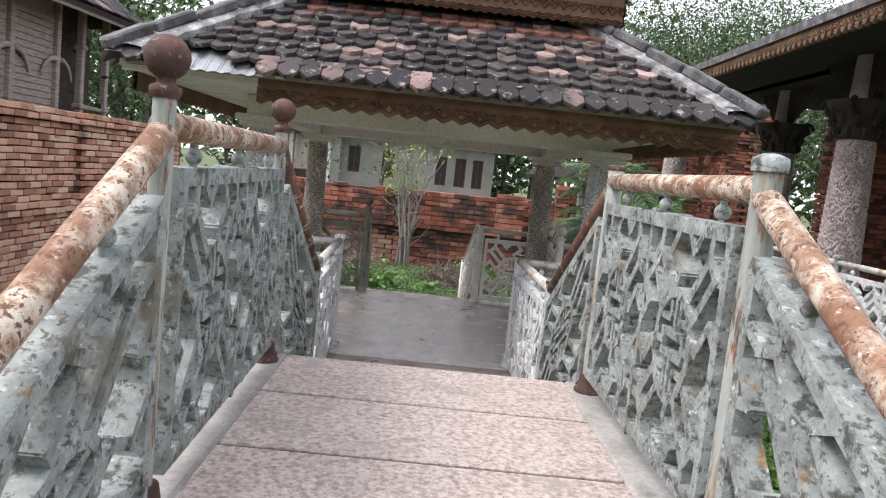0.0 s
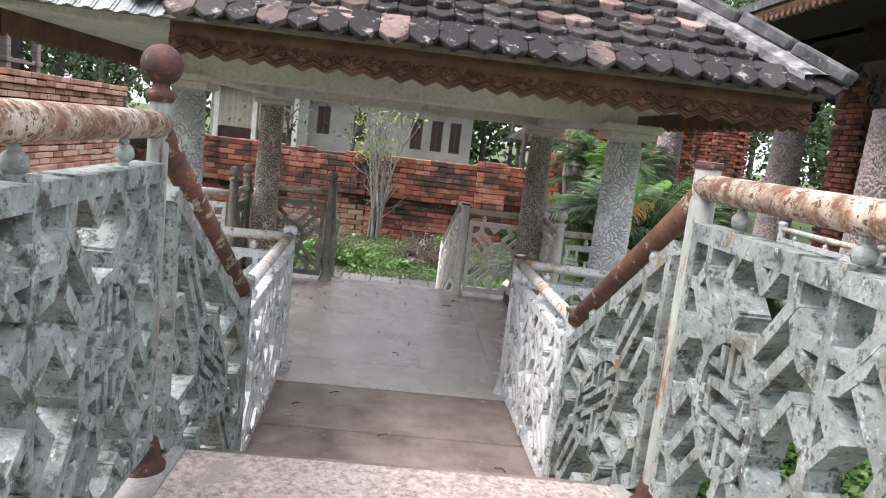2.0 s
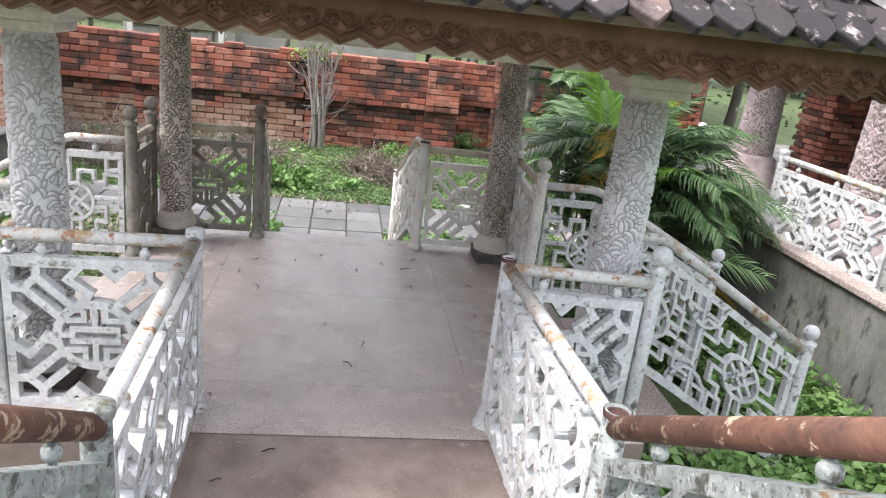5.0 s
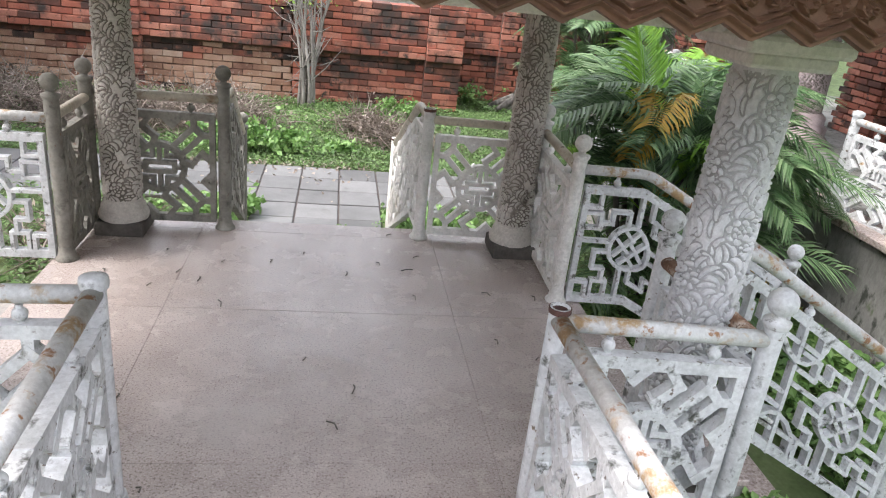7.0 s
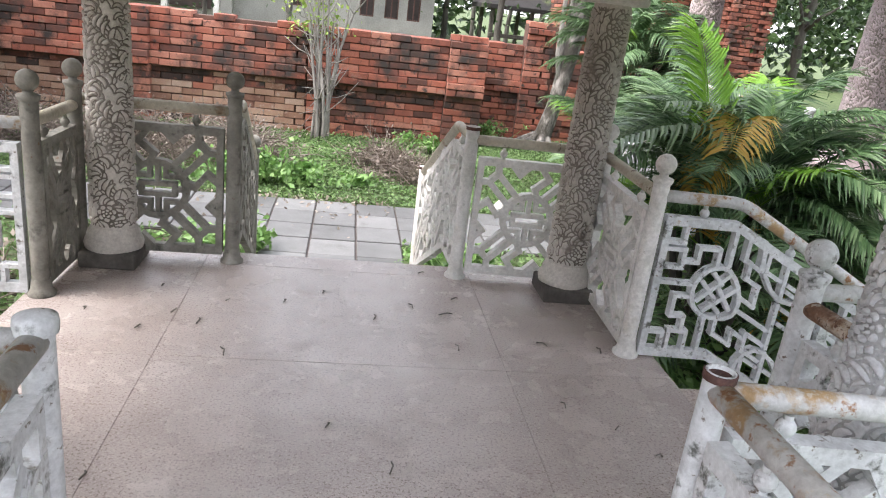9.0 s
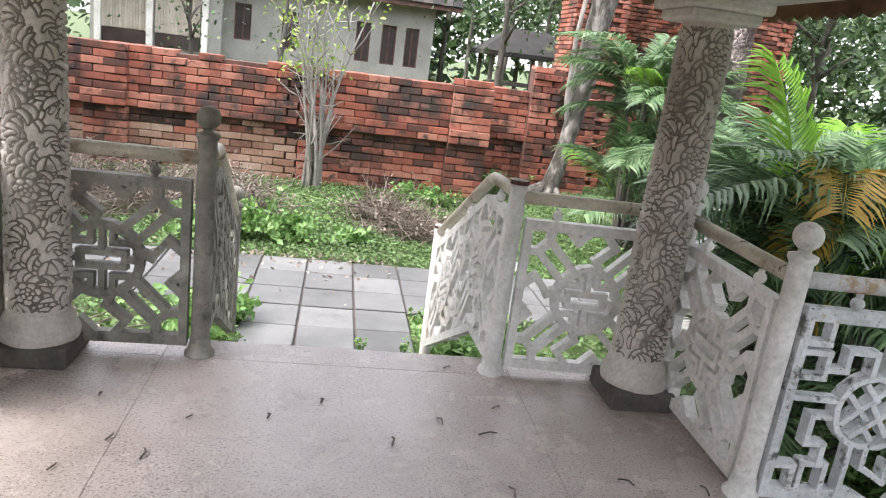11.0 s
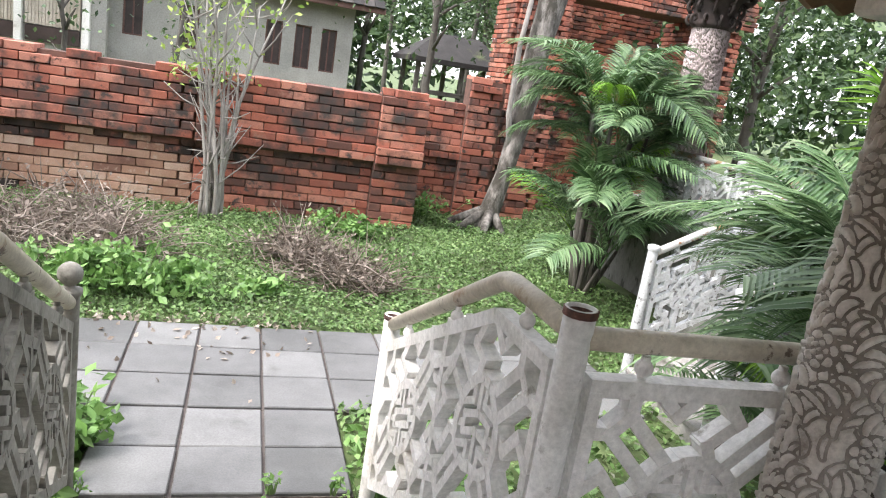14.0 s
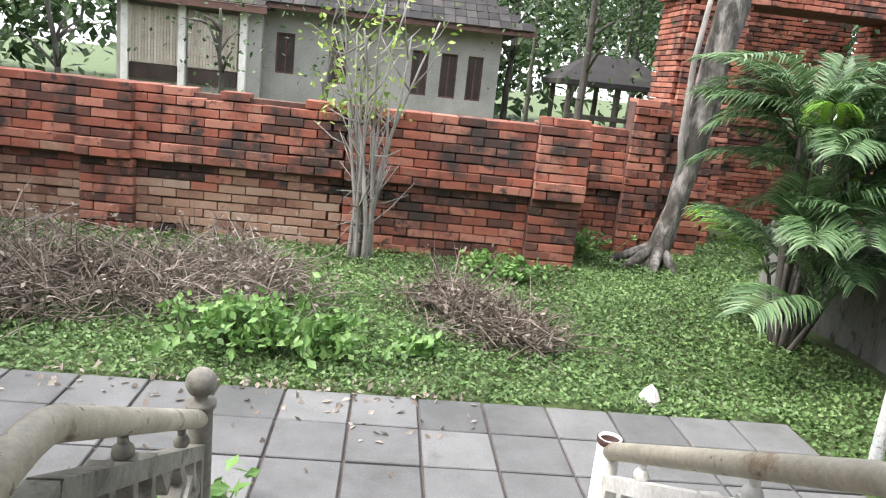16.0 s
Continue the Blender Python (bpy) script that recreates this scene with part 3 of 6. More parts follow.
def lattice(line, inset, drop, height, motif, thick=0.06, wide=0.036):
    """Frame, ring and bars of a cast panel that hangs under the rail line; line: rail points (x, y, z)."""
    plan = [Vector((p[0], p[1])) for p in line]
    total = (plan[-1] - plan[0]).length
    way = (plan[-1] - plan[0]) / total
    side = Vector((-way.y, way.x, 0))
    stops = [(p - plan[0]).length for p in plan]
    zs = [p[2] for p in line]

    def spot(s, h):
        z = float(np.interp(s, stops, zs)) - drop - height + h
        p = plan[0] + way * s
        return Vector((p.x, p.y, z))

    count = [0]

    def bar(b, p, q, w, d, more=0.5):
        count[0] += 1
        d += 0.010 * ((count[0] * 0.6180339) % 1)
        w *= 1 + 0.08 * ((count[0] * 0.4142135) % 1)
        along = (q - p)
        if along.length < 1e-5:
            return
        along.normalize()
        up = side.cross(along).normalized()
        p, q = p - along * w * more, q + along * w * more
        n = [side * (d / 2), -side * (d / 2)]
        b.add([p + up * w / 2 + n[0], p - up * w / 2 + n[0], q - up * w / 2 + n[0], q + up * w / 2 + n[0], p + up * w / 2 + n[1], p - up * w / 2 + n[1], q - up * w / 2 + n[1], q + up * w / 2 + n[1]],
              [(0, 1, 2, 3), (7, 6, 5, 4), (0, 4, 5, 1), (1, 5, 6, 2), (2, 6, 7, 3), (3, 7, 4, 0)])

    s0, s1 = inset, total - inset
    frame_b, bars_b, rings = Build(), Build(), []
    marks = sorted({s0, s1, *[s for s in stops if s0 < s < s1]})
    for a, c in zip(marks, marks[1:]):
        bar(frame_b, spot(a, height - 0.02), spot(c, height - 0.02), 0.045, thick, 0.0)
        bar(frame_b, spot(a, 0.02), spot(c, 0.02), 0.045, thick, 0.0)
    for s in (s0 + 0.018, s1 - 0.018):
        bar(frame_b, spot(s, 0.03), spot(s, height - 0.03), 0.036, thick, 0.0)
    n = max(1, round((s1 - s0) / (height * 1.05)))
    cell = (s1 - s0) / n
    for k in range(n):
        mid = s0 + cell * (k + 0.5)
        to = lambda a, b_: spot(mid + a * (cell / 2 - 0.02), height / 2 + b_ * (height / 2 - 0.03))
        done = set()
        for path in motif:
            for p, q in zip(path, path[1:]):
                key = frozenset(((round(p[0], 3) + 0.0, round(p[1], 3) + 0.0), (round(q[0], 3) + 0.0, round(q[1], 3) + 0.0)))
                if key not in done:
                    done.add(key)
                    inner = motif is LONGEVITY and max(abs(v) for v in (*p, *q)) < 0.445
                    bar(bars_b, to(*p), to(*q), wide * (0.72 if inner else 1.0), thick)
        ring_b = Build()
        rings.append(ring_b)
        for i in range(20):
            a0, a1 = 2 * math.pi * i / 20, 2 * math.pi * (i + 1) / 20
            rx = 0.40 if motif is MEANDER else 0.46
            bar(ring_b, to(rx * math.cos(a0), rx * math.sin(a0)), to(rx * math.cos(a1), rx * math.sin(a1)), wide * 1.05, thick + 0.004, 0.15)
        if k:
            for h0, sg in ((0.0, 1), (height, -1)):
                arc = [spot(s0 + cell * k + 0.15 * math.cos(t), h0 + sg * 0.22 * math.sin(t)) for t in np.linspace(0, math.pi, 9)]
                for p, q in zip(arc, arc[1:]):
                    bar(bars_b, p, q, wide, thick, 0.2)
                bar(bars_b, spot(s0 + cell * k, h0), spot(s0 + cell * k, h0 + sg * 0.22), wide, thick)
            bar(bars_b, spot(s0 + cell * k, 0.24), spot(s0 + cell * k, height - 0.24), wide, thick, 0.0)
    return frame_b, bars_b, rings


def railing(line, label, paint, pipe, motif, posts=(), height=0.74, drop=0.10, r=0.030, inset=0.055, group="pavilion railings", thick=0.045, wide=0.034, w=0.040):
    """One stretch of railing. posts: (x, y, foot, top, kind), kind in ball, cap, open."""
    x, y = line[0][:2]
    ob = thing("railing", label, "railing", group, at=(x, y, line[0][2] - 0.95))
    b = Build()
    smooth_line = [Vector(p) for p in line]
    if len(smooth_line) > 2:
        out = [smooth_line[0]]
        for a, c, e in zip(smooth_line, smooth_line[1:], smooth_line[2:]):
            out += [c + (a - c).normalized() * 0.05, c + (a - c).normalized() * 0.015 + (e - c).normalized() * 0.015, c + (e - c).normalized() * 0.05]
        smooth_line = out + [smooth_line[-1]]
    b.tube(smooth_line, r, 16)
    part("handrail", b, pipe, ob)
    f, bars, rings = lattice(line, inset, drop, height, motif, thick, wide)
    panel = part("lattice_panel", f, paint, ob)
    part("fretwork", bars, paint, panel)
    for ring in rings:
        part("medallion", ring, paint, panel)
    p0, p1 = Vector(line[0]), Vector(line[-1])
    flat = math.hypot(p1.x - p0.x, p1.y - p0.y)
    stops = [math.hypot(p[0] - p0.x, p[1] - p0.y) for p in line]
    for k in range(max(2, round(flat / 0.5))):
        s = flat * (k + 0.5) / max(2, round(flat / 0.5))
        z = float(np.interp(s, stops, [p[2] for p in line]))
        q = p0.lerp(p1, s / flat)
        b = Build().ball((q.x, q.y, z - 0.068), 0.024, 10)
        b.lathe((q.x, q.y, z - drop - 0.01), [(0.012, 0), (0.012, 0.075)], 8)
        part("stud", b, paint, ob)
    for px, py, foot, top, kind in posts:
        b = Build()
        b.lathe((px, py, foot), [(w, 0.0), (w, top - foot)] if kind != "open" else [(w, 0), (w, top - foot), (w - 0.006, top - foot), (w - 0.008, top - foot - 0.05), (0.001, top - foot - 0.05)], 18)
        post = part("post", b, paint_post if foot > 0.3 else paint, ob)
        b = Build().lathe((px, py, foot), [(0.066, 0), (0.066, 0.014), (0.052, 0.028), (0.047, 0.06), (0.043, 0.085)], 18)
        part("foot_flange", b, rust_dark if foot > 0.3 else paint, post, "foot collar")
        if kind == "ball":
            big = 0.053 if top > 1.3 else 0.05
            b = Build().lathe((px, py, top - 0.012), [(w + 0.004, 0), (w + 0.010, 0.012), (w + 0.010, 0.026), (0.022, 0.034), (0.022, 0.05)], 18)
            b.ball((px, py, top + 0.03 + big), big, 22)
            part("ball_finial", b, rust_dark if top > 1.3 else paint, post, "ball finial")
        elif kind == "cap":
            b = Build().lathe((px, py, top), [(w + 0.008, -0.03), (w + 0.01, -0.012), (w + 0.008, 0.004), (0.02, 0.014), (0.001, 0.016)], 18)
            part("cap", b, paint, post)
        else:
            b = Build().lathe((px, py, top - 0.02), [(w + 0.003, 0), (w + 0.004, 0.018), (w - 0.004, 0.02), (w - 0.009, 0.0), (0.001, -0.02)], 18)
            part("open_end", b, rust_dark, post, "open rusted pipe end")
    return ob


# bridge: level stretch on the deck, slopes both ways, level ends
AB, LOW = 1.525, 0.85
DECK_LABEL = "peeling pale green lattice railing with rusted pipe handrail"
PLACES = {-1: ((-0.705, 1.65), (-0.742, 3.12), (-0.705, 4.12), (-0.752, 5.62)), 1: ((0.757, 1.69), (0.748, 3.13), (0.722, 4.19), (0.685, 5.54))}
for sx in (-1, 1):
    left = sx < 0
    pa, pb, pc, pd = PLACES[sx]
    pe, pf = (pa[0], 0.56), (pa[0], -0.95)
    railing([(*pa, AB), (*pb, AB)], DECK_LABEL + " on deck", paint_deck, rusty, LONGEVITY,
            [(*pa, DECK, 1.60, "ball" if left else "cap"), (*pb, DECK, 1.595, "ball" if left else "open")], group="bridge railings", height=0.78, thick=0.072, wide=0.029, r=0.036, w=0.027 if left else 0.035)
    railing([(*pb, AB - 0.02), (*pc, LOW)], DECK_LABEL + " down the steps", paint_deck, rusty_brown, LONGEVITY,
            [(*pc, 0.0, 0.91, "cap" if left else "open")], group="bridge railings", height=0.76, drop=0.11, thick=0.072, wide=0.029, r=0.036)
    railing([(*pc, LOW), (*pd, LOW + 0.01)], "peeling white lattice railing with rust-flecked pipe before the pavilion", paint_white, rail_white, LONGEVITY,
            [(*pd, 0.0, 0.905, "cap" if left else "open")], group="bridge railings", height=0.72, w=0.034)
    railing([(*pe, LOW + 0.05), (*pa, AB - 0.02)], DECK_LABEL + " up the steps", paint_deck, rusty, LONGEVITY, [(*pe, 0.0, 0.96, "cap")], group="bridge railings", height=0.76, drop=0.11, thick=0.072, wide=0.029, r=0.036)
    railing([(*pf, LOW), (*pe, LOW)], DECK_LABEL + " along walkway", paint_deck, rusty, LONGEVITY, [(*pf, 0.0, 0.915, "ball")], group="bridge railings", height=0.72)

# pavilion sides
WL = "white cast lattice railing with worn pipe handrail on pavilion edge"
DL = "beige cast lattice railing with round medallion on pavilion edge"
railing([(0.685, 5.54, 0.85), (1.41, 5.48, 0.84)], WL, paint_white, rail_white, LONGEVITY, [(1.41, 5.48, -0.05, 0.90, "ball")], w=0.036)
railing([(-0.752, 5.62, 0.85), (-1.62, 5.60, 0.84)], WL, paint_white, rail_white, LONGEVITY, [(-1.62, 5.60, -0.05, 0.90, "ball")])
railing([(1.41, 5.48, 0.80), (1.36, 6.22, 0.80)], WL, paint_white, rusty, LONGEVITY, [(1.36, 6.22, 0.0, 0.90, "ball")], height=0.68)
railing([(-1.62, 5.60, 0.80), (-1.60, 6.34, 0.80)], WL, paint_white, rusty, LONGEVITY, [(-1.60, 6.34, 0.0, 0.90, "ball")], height=0.68)
railing([(1.34, 7.40, 0.85), (1.36, 8.24, 0.86)], DL, paint_lit_cream, rail_beige, LONGEVITY, [(1.34, 7.40, 0.0, 0.92, "ball"), (1.36, 8.24, 0.0, 0.92, "ball")], height=0.72)
railing([(-1.60, 7.72, 0.86), (-1.60, 8.27, 0.86)], DL, paint_beige_shaded, rail_beige, LONGEVITY, [(-1.60, 7.72, 0.0, 0.97, "ball"), (-1.60, 8.27, 0.0, 0.97, "ball")], height=0.72)
railing([(0.57, 8.34, 0.865), (1.36, 8.30, 0.865)], DL, paint_lit_cream, rail_beige, LONGEVITY, [(0.57, 8.34, 0.0, 0.94, "open")], height=0.72)
railing([(-0.78, 8.34, 0.89), (-1.60, 8.32, 0.89)], DL, paint_beige_shaded, rail_beige, LONGEVITY, [(-0.78, 8.34, 0.0, 0.98, "ball")], height=0.74)


def arm(start, end, first, label, paint, pipe, motif, kind):
    """A railing that runs level and then down beside garden steps."""
    a, c = Vector(start), Vector(end)
    flat = Vector((c.x - a.x, c.y - a.y, 0))
    k = a + flat.normalized() * first
    railing([tuple(a), (k.x, k.y, a.z), tuple(c)], label, paint, pipe, motif, [(c.x, c.y, GROUND, c.z + 0.05, kind)], height=0.74, drop=0.095, group="garden step railings", wide=0.020 if motif is MEANDER else 0.034)


AL = "lattice railing stepping down beside the garden steps"
arm((0.57, 8.34, 0.875), (0.49, 9.90, 0.28), 0.42, "beige and white " + AL, paint_lit_cream, rail_beige, LONGEVITY, "open")
arm((-0.78, 8.34, 0.875), (-0.866, 9.95, 0.27), 0.42, "shade-toned beige " + AL, paint_beige_shaded, rail_beige, LONGEVITY, "ball")
arm((1.34, 7.40, 0.85), (2.78, 7.30, 0.31), 0.42, "white " + AL, paint_white, rail_white, MEANDER, "ball")
arm((1.36, 6.22, 0.85), (2.90, 6.24, 0.17), 0.42, "white " + AL, paint_white, rail_white, MEANDER, "ball")
arm((-1.60, 7.72, 0.85), (-3.05, 7.70, 0.27), 0.42, "pale " + AL, paint_white, rail_white, MEANDER, "ball")
arm((-1.60, 6.34, 0.85), (-3.05, 6.36, 0.27), 0.42, "pale " + AL, paint_white, rail_white, MEANDER, "ball")


# ---- carved columns ----
@functools.lru_cache(maxsize=None)
def scroll_tile(wide=0.34, high=0.42, cell=0.003):
    """Raised leaves, stems and a rosette that repeat round and up a shaft, as a height map of 0 to 1."""
    r = np.random.default_rng(11)
    nu, nv = int(wide / cell), int(high / cell)
    U, V = np.meshgrid((np.arange(nu) + 0.5) * cell, (np.arange(nv) + 0.5) * cell)
    top = np.full((nv, nu), 0.86)

    def spots(shape):
        """Cuts a groove round a shape given as (u, v, radius), then raises the shape."""
        far = np.full((nv, nu), -1.0)
        for u, v, rad in shape:
            du = np.abs((U - u + wide / 2) % wide - wide / 2)
            dv = np.abs((V - v + high / 2) % high - high / 2)
            np.maximum(far, rad - np.hypot(du, dv), out=far)
        np.minimum(top, np.clip((-far - 0.0042) / 0.003, 0, 1), out=top)
        np.maximum(top, np.clip(far / 0.003 + 0.5, 0, 1), out=top)

    def leaf(u, v, way, length, curl, fat):
        shape = []
        for t in np.linspace(0, 1, 14):
            shape.append((u, v, fat * (0.12 + math.sin(math.pi * min(1, 0.10 + 0.90 * t)) ** 0.8)))
            way += curl / 14
            u, v = u + math.cos(way) * length / 14, v + math.sin(way) * length / 14
        spots(shape)

    rosettes = [(0.17, 0.10), (0.0, 0.31)]
    for i in range(5):
        for j in range(7):
            leaf((i + r.uniform(0.1, 0.9)) * wide / 5, (j + r.uniform(0.1, 0.9)) * high / 7, r.normal(1.2, 0.9), r.uniform(0.06, 0.10), r.choice([-1, 1]) * r.uniform(0.8, 2.2), r.uniform(0.005, 0.009))
    for shift in (0.0, 0.5):
        line = [(0.17 + wide * shift + 0.085 * math.sin(2 * math.pi * (t + shift)), high * t) for t in np.linspace(0, 1, 64)]
        spots([(u, v, 0.0055) for u, v in line])
        for k in range(0, 64, 5):
            slope = math.atan2(high, 0.085 * 2 * math.pi * math.cos(2 * math.pi * (k / 63 + shift)))
            for sd in (-1, 1):
                leaf(*line[k], slope - sd * 0.5, r.uniform(0.060, 0.095), -sd * r.uniform(1.0, 2.6), r.uniform(0.007, 0.011))
    for cu, cv in rosettes:
        spots([(cu, cv, 0.046)])
        for ring, count, rad in ((0.034, 7, 0.013), (0.016, 5, 0.009)):
            for q in range(count):
                b = 2 * math.pi * (q + ring * 9) / count
                spots([(cu + ring * math.cos(b), cv + ring * math.sin(b), rad)])
        spots([(cu, cv, 0.006)])
    return top


def vines(a, h, radius=0.108):
    """Relief of scrolling leaves and rosettes, by angle and height, 0 to 1."""
    top = scroll_tile()
    repeats = max(2, round(2 * math.pi * radius / 0.34))
    nv, nu = top.shape
    x = (a / (2 * np.pi) * repeats) % 1 * nu - 0.5
    y = (h / 0.42) % 1 * nv - 0.5
    x0, y0 = np.floor(x).astype(int), np.floor(y).astype(int)
    fx, fy = x - x0, y - y0
    at = lambda p, q: top[q % nv, p % nu]
    return (at(x0, y0) * (1 - fx) + at(x0 + 1, y0) * fx) * (1 - fy) + (at(x0, y0 + 1) * (1 - fx) + at(x0 + 1, y0 + 1) * fx) * fy


def carved_shaft(x, y, z0, z1, r0, r1, depth=0.026, around=220, step=0.0045, sink=0.5):
    rows = int((z1 - z0) / step)
    h = np.linspace(0, z1 - z0, rows)[:, None]
    a = np.linspace(0, 2 * np.pi, around, endpoint=False)[None, :]
    k = h / (z1 - z0)
    band = np.clip((h - 0.02) / 0.02, 0, 1) * np.clip((z1 - z0 - 0.02 - h) / 0.02, 0, 1)
    rad = r0 * (1 - k) + r1 * k + depth * (vines(a + 0 * h, h + 0 * a, r0) - sink) * band
    vs = np.stack([x + rad * np.cos(a), y + rad * np.sin(a), z0 + h + 0 * a], -1).reshape(-1, 3)
    fs = [(i * around + j, i * around + (j + 1) % around, (i + 1) * around + (j + 1) % around, (i + 1) * around + j) for i in range(rows - 1) for j in range(around)]
    return Build().add(vs.tolist(), fs, True)


def column(x, y, shaft_mat, label, top=1.74):
    ob = thing("column", label, "column", "pavilion columns", at=(x, y, 0))
    part("plinth", Build().box((x, y, 0.045), (0.30, 0.30, 0.095), None, 0.01), dark_stone, ob, "dark square plinth")
    part("base", Build().lathe((x, y, 0.09), [(0.152, 0), (0.158, 0.03), (0.150, 0.055), (0.138, 0.065), (0.14, 0.085), (0.13, 0.105), (0.12, 0.125)], 32), shaft_mat, ob)
    shaft = part("shaft", Build().lathe((x, y, 0.20), [(0.116, 0), (0.100, top - 0.25)], 40), groove_white if shaft_mat is column_white else groove_mat, ob, "darker ground of the carving")
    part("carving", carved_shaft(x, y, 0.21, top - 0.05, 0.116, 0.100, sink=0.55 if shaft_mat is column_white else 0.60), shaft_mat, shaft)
    part("capital", Build().box((x, y, top - 0.025), (0.30, 0.30, 0.05), None, 0.012).box((x, y, top + 0.02), (0.36, 0.36, 0.05), None, 0.012), plaster, ob, "plain white capital block")
    return ob


C1 = "whitewashed stone column carved with flowers and vines"
C2 = "cream stone column carved with scrolling leaves on a dark plinth"
column(1.30, 5.76, column_white, C1)
column(-1.50, 5.88, column_white, C1)
column(1.205, 8.155, column_mat, C2)
column(-1.41, 8.24, column_mat, C2)

# ---- pavilion roof ----
CX, CY, HALF, EAVE = -0.10, 6.95, 2.15, 2.03
UP_HALF, UP_Z = 1.12, 2.76
rise, run = UP_Z - EAVE, HALF - UP_HALF
pitch = math.atan2(rise, run)
slope_len = math.hypot(rise, run)


def ring_beam(name, half_x, half_y, cx, cy, z, w, h, material, label):
    ob = thing(name, label, "beam", at=(cx, cy, z), kind="structure")
    for s in (-1, 1):
        part("beam", Build().box((cx, cy + s * half_y, z), (2 * half_x + w, w, h), None, 0.008), material, ob)
        part("beam", Build().box((cx + s * half_x, cy, z), (w, 2 * half_y - w, h), None, 0.008), material, ob)
    return ob


BX, BY, BCX, BCY = 1.36, 1.16, -0.12, 7.03
ring_beam("beams", BX, BY, BCX, BCY, 1.855, 0.24, 0.17, plaster, "white painted ring beam on the columns")
ring_beam("cornice", BX - 0.15, BY - 0.15, BCX, BCY, 1.905, 0.06, 0.05, plaster, "white moulded cornice under the ceiling")
ceil = Build().box((BCX, BCY, 1.955), (2 * BX, 2 * BY, 0.02))
solid("ceiling", ceil, plaster, "flat white pavilion ceiling, stained", "ceiling")
sof = Build()
for s in (-1, 1):
    y_in, y_out = BCY + s * (BY + 0.12), CY + s * (HALF - 0.12)
    sof.prism([(CX - HALF + 0.12, min(y_in, y_out)), (CX + HALF - 0.12, min(y_in, y_out)), (CX + HALF - 0.12, max(y_in, y_out)), (CX - HALF + 0.12, max(y_in, y_out))], 1.945, 1.965)
    x_in, x_out = BCX + s * (BX + 0.12), CX + s * (HALF - 0.12)
    sof.prism([(min(x_in, x_out), BCY - BY - 0.12), (max(x_in, x_out), BCY - BY - 0.12), (max(x_in, x_out), BCY + BY + 0.12), (min(x_in, x_out), BCY + BY + 0.12)], 1.945, 1.965)
solid("soffit", sof, plaster, "white boarded soffit under the eaves", "soffit")


def carved_board(length, height, turn, at, tooth=0.125, thick=0.028, relief=0.017, step=0.0055):
    """A fascia, plain above, carved hearts below and a toothed lower edge; the carved side looks along -y before the turn."""
    nu, nv = int(length / step), 44
    u = np.linspace(-length / 2, length / 2, nu)
    half = tooth / 2
    k = (u + half) % tooth - half
    low = -height + 0.030 * np.abs(k) / half * tooth / 0.125
    v = np.linspace(0, 1, nv) ** 0.8
    U, V = np.meshgrid(u, v)
    Z = V * low[None, :]
    K, up = (U + half) % tooth - half, Z - low[None, :]
    size = min(height, 2 * tooth) * 0.46
    x, y = np.abs(K) / size, (Z + height * 0.60) / size
    lobe = np.abs(np.hypot(x - 0.26, y) - 0.25)
    side = np.abs(x * 0.72 - (y + 0.66) * 0.56) / 0.9
    heart = np.where(y > 0, lobe, np.where(y > -0.7, side, 9))
    curl = np.abs(np.hypot(x - 0.24, y + 0.02) - 0.09)
    leaf = np.where(np.abs(y - 0.1) < 0.42, np.abs(np.hypot(x - 0.95, y - 0.05) - 0.24), 9)
    w = 0.055
    lines = sum(np.exp(-((d / w) ** 2)) for d in (heart, curl, leaf))
    teeth = np.exp(-(((up - 0.017) / 0.0055) ** 2)) + np.exp(-(((up - 0.036) / 0.0045) ** 2))
    R = relief * np.clip(np.maximum(lines * (up > 0.045), teeth), 0, 1) + 0.010 * np.clip((0.05 - V) / 0.02, 0, 1)
    front = np.stack([U, -thick / 2 - R, Z], -1).reshape(-1, 3)
    back = np.stack([np.concatenate([u, u]), np.full(2 * nu, thick / 2), np.concatenate([0 * u, low])], -1)
    q = [(j * nu + i, (j + 1) * nu + i, (j + 1) * nu + i + 1, j * nu + i + 1) for j in range(nv - 1) for i in range(nu - 1)]
    n, m1 = nu * nv, (nv - 1) * nu
    edge = [(m1 + i, n + nu + i, n + nu + i + 1, m1 + i + 1) for i in range(nu - 1)]
    edge += [(i, i + 1, n + i + 1, n + i) for i in range(nu - 1)]
    edge += [(n + i, n + i + 1, n + nu + i + 1, n + nu + i) for i in range(nu - 1)]
    m = Matrix.Translation(at) @ turn
    vs = [m @ Vector(p) for p in np.concatenate([front, back]).tolist()]
    return Build().add(vs, q + edge)


fascia_label = "brown stained fascia board carved with hearts and leaves, cusped lower edge"
FH = 0.20
south_len = 3.30
b = carved_board(south_len, FH, Matrix(), (CX + HALF - 0.06 - south_len / 2, CY - HALF + 0.10, EAVE - 0.015))
solid("fascia_south", b, carved, fascia_label, "fascia")
b = carved_board(2 * HALF - 0.16, FH, pose(0, 0, 0, 0, 0, 180), (CX, CY + HALF - 0.10, EAVE - 0.015))
solid("fascia_north", b, carved, fascia_label, "fascia")
for s, nm in ((1, "fascia_east"), (-1, "fascia_west")):
    b = carved_board(2 * HALF - 0.26, FH, pose(0, 0, 0, 0, 0, 90 * s), (CX + s * (HALF - 0.10), CY, EAVE - 0.015))
    solid(nm, b, carved, fascia_label, "fascia")

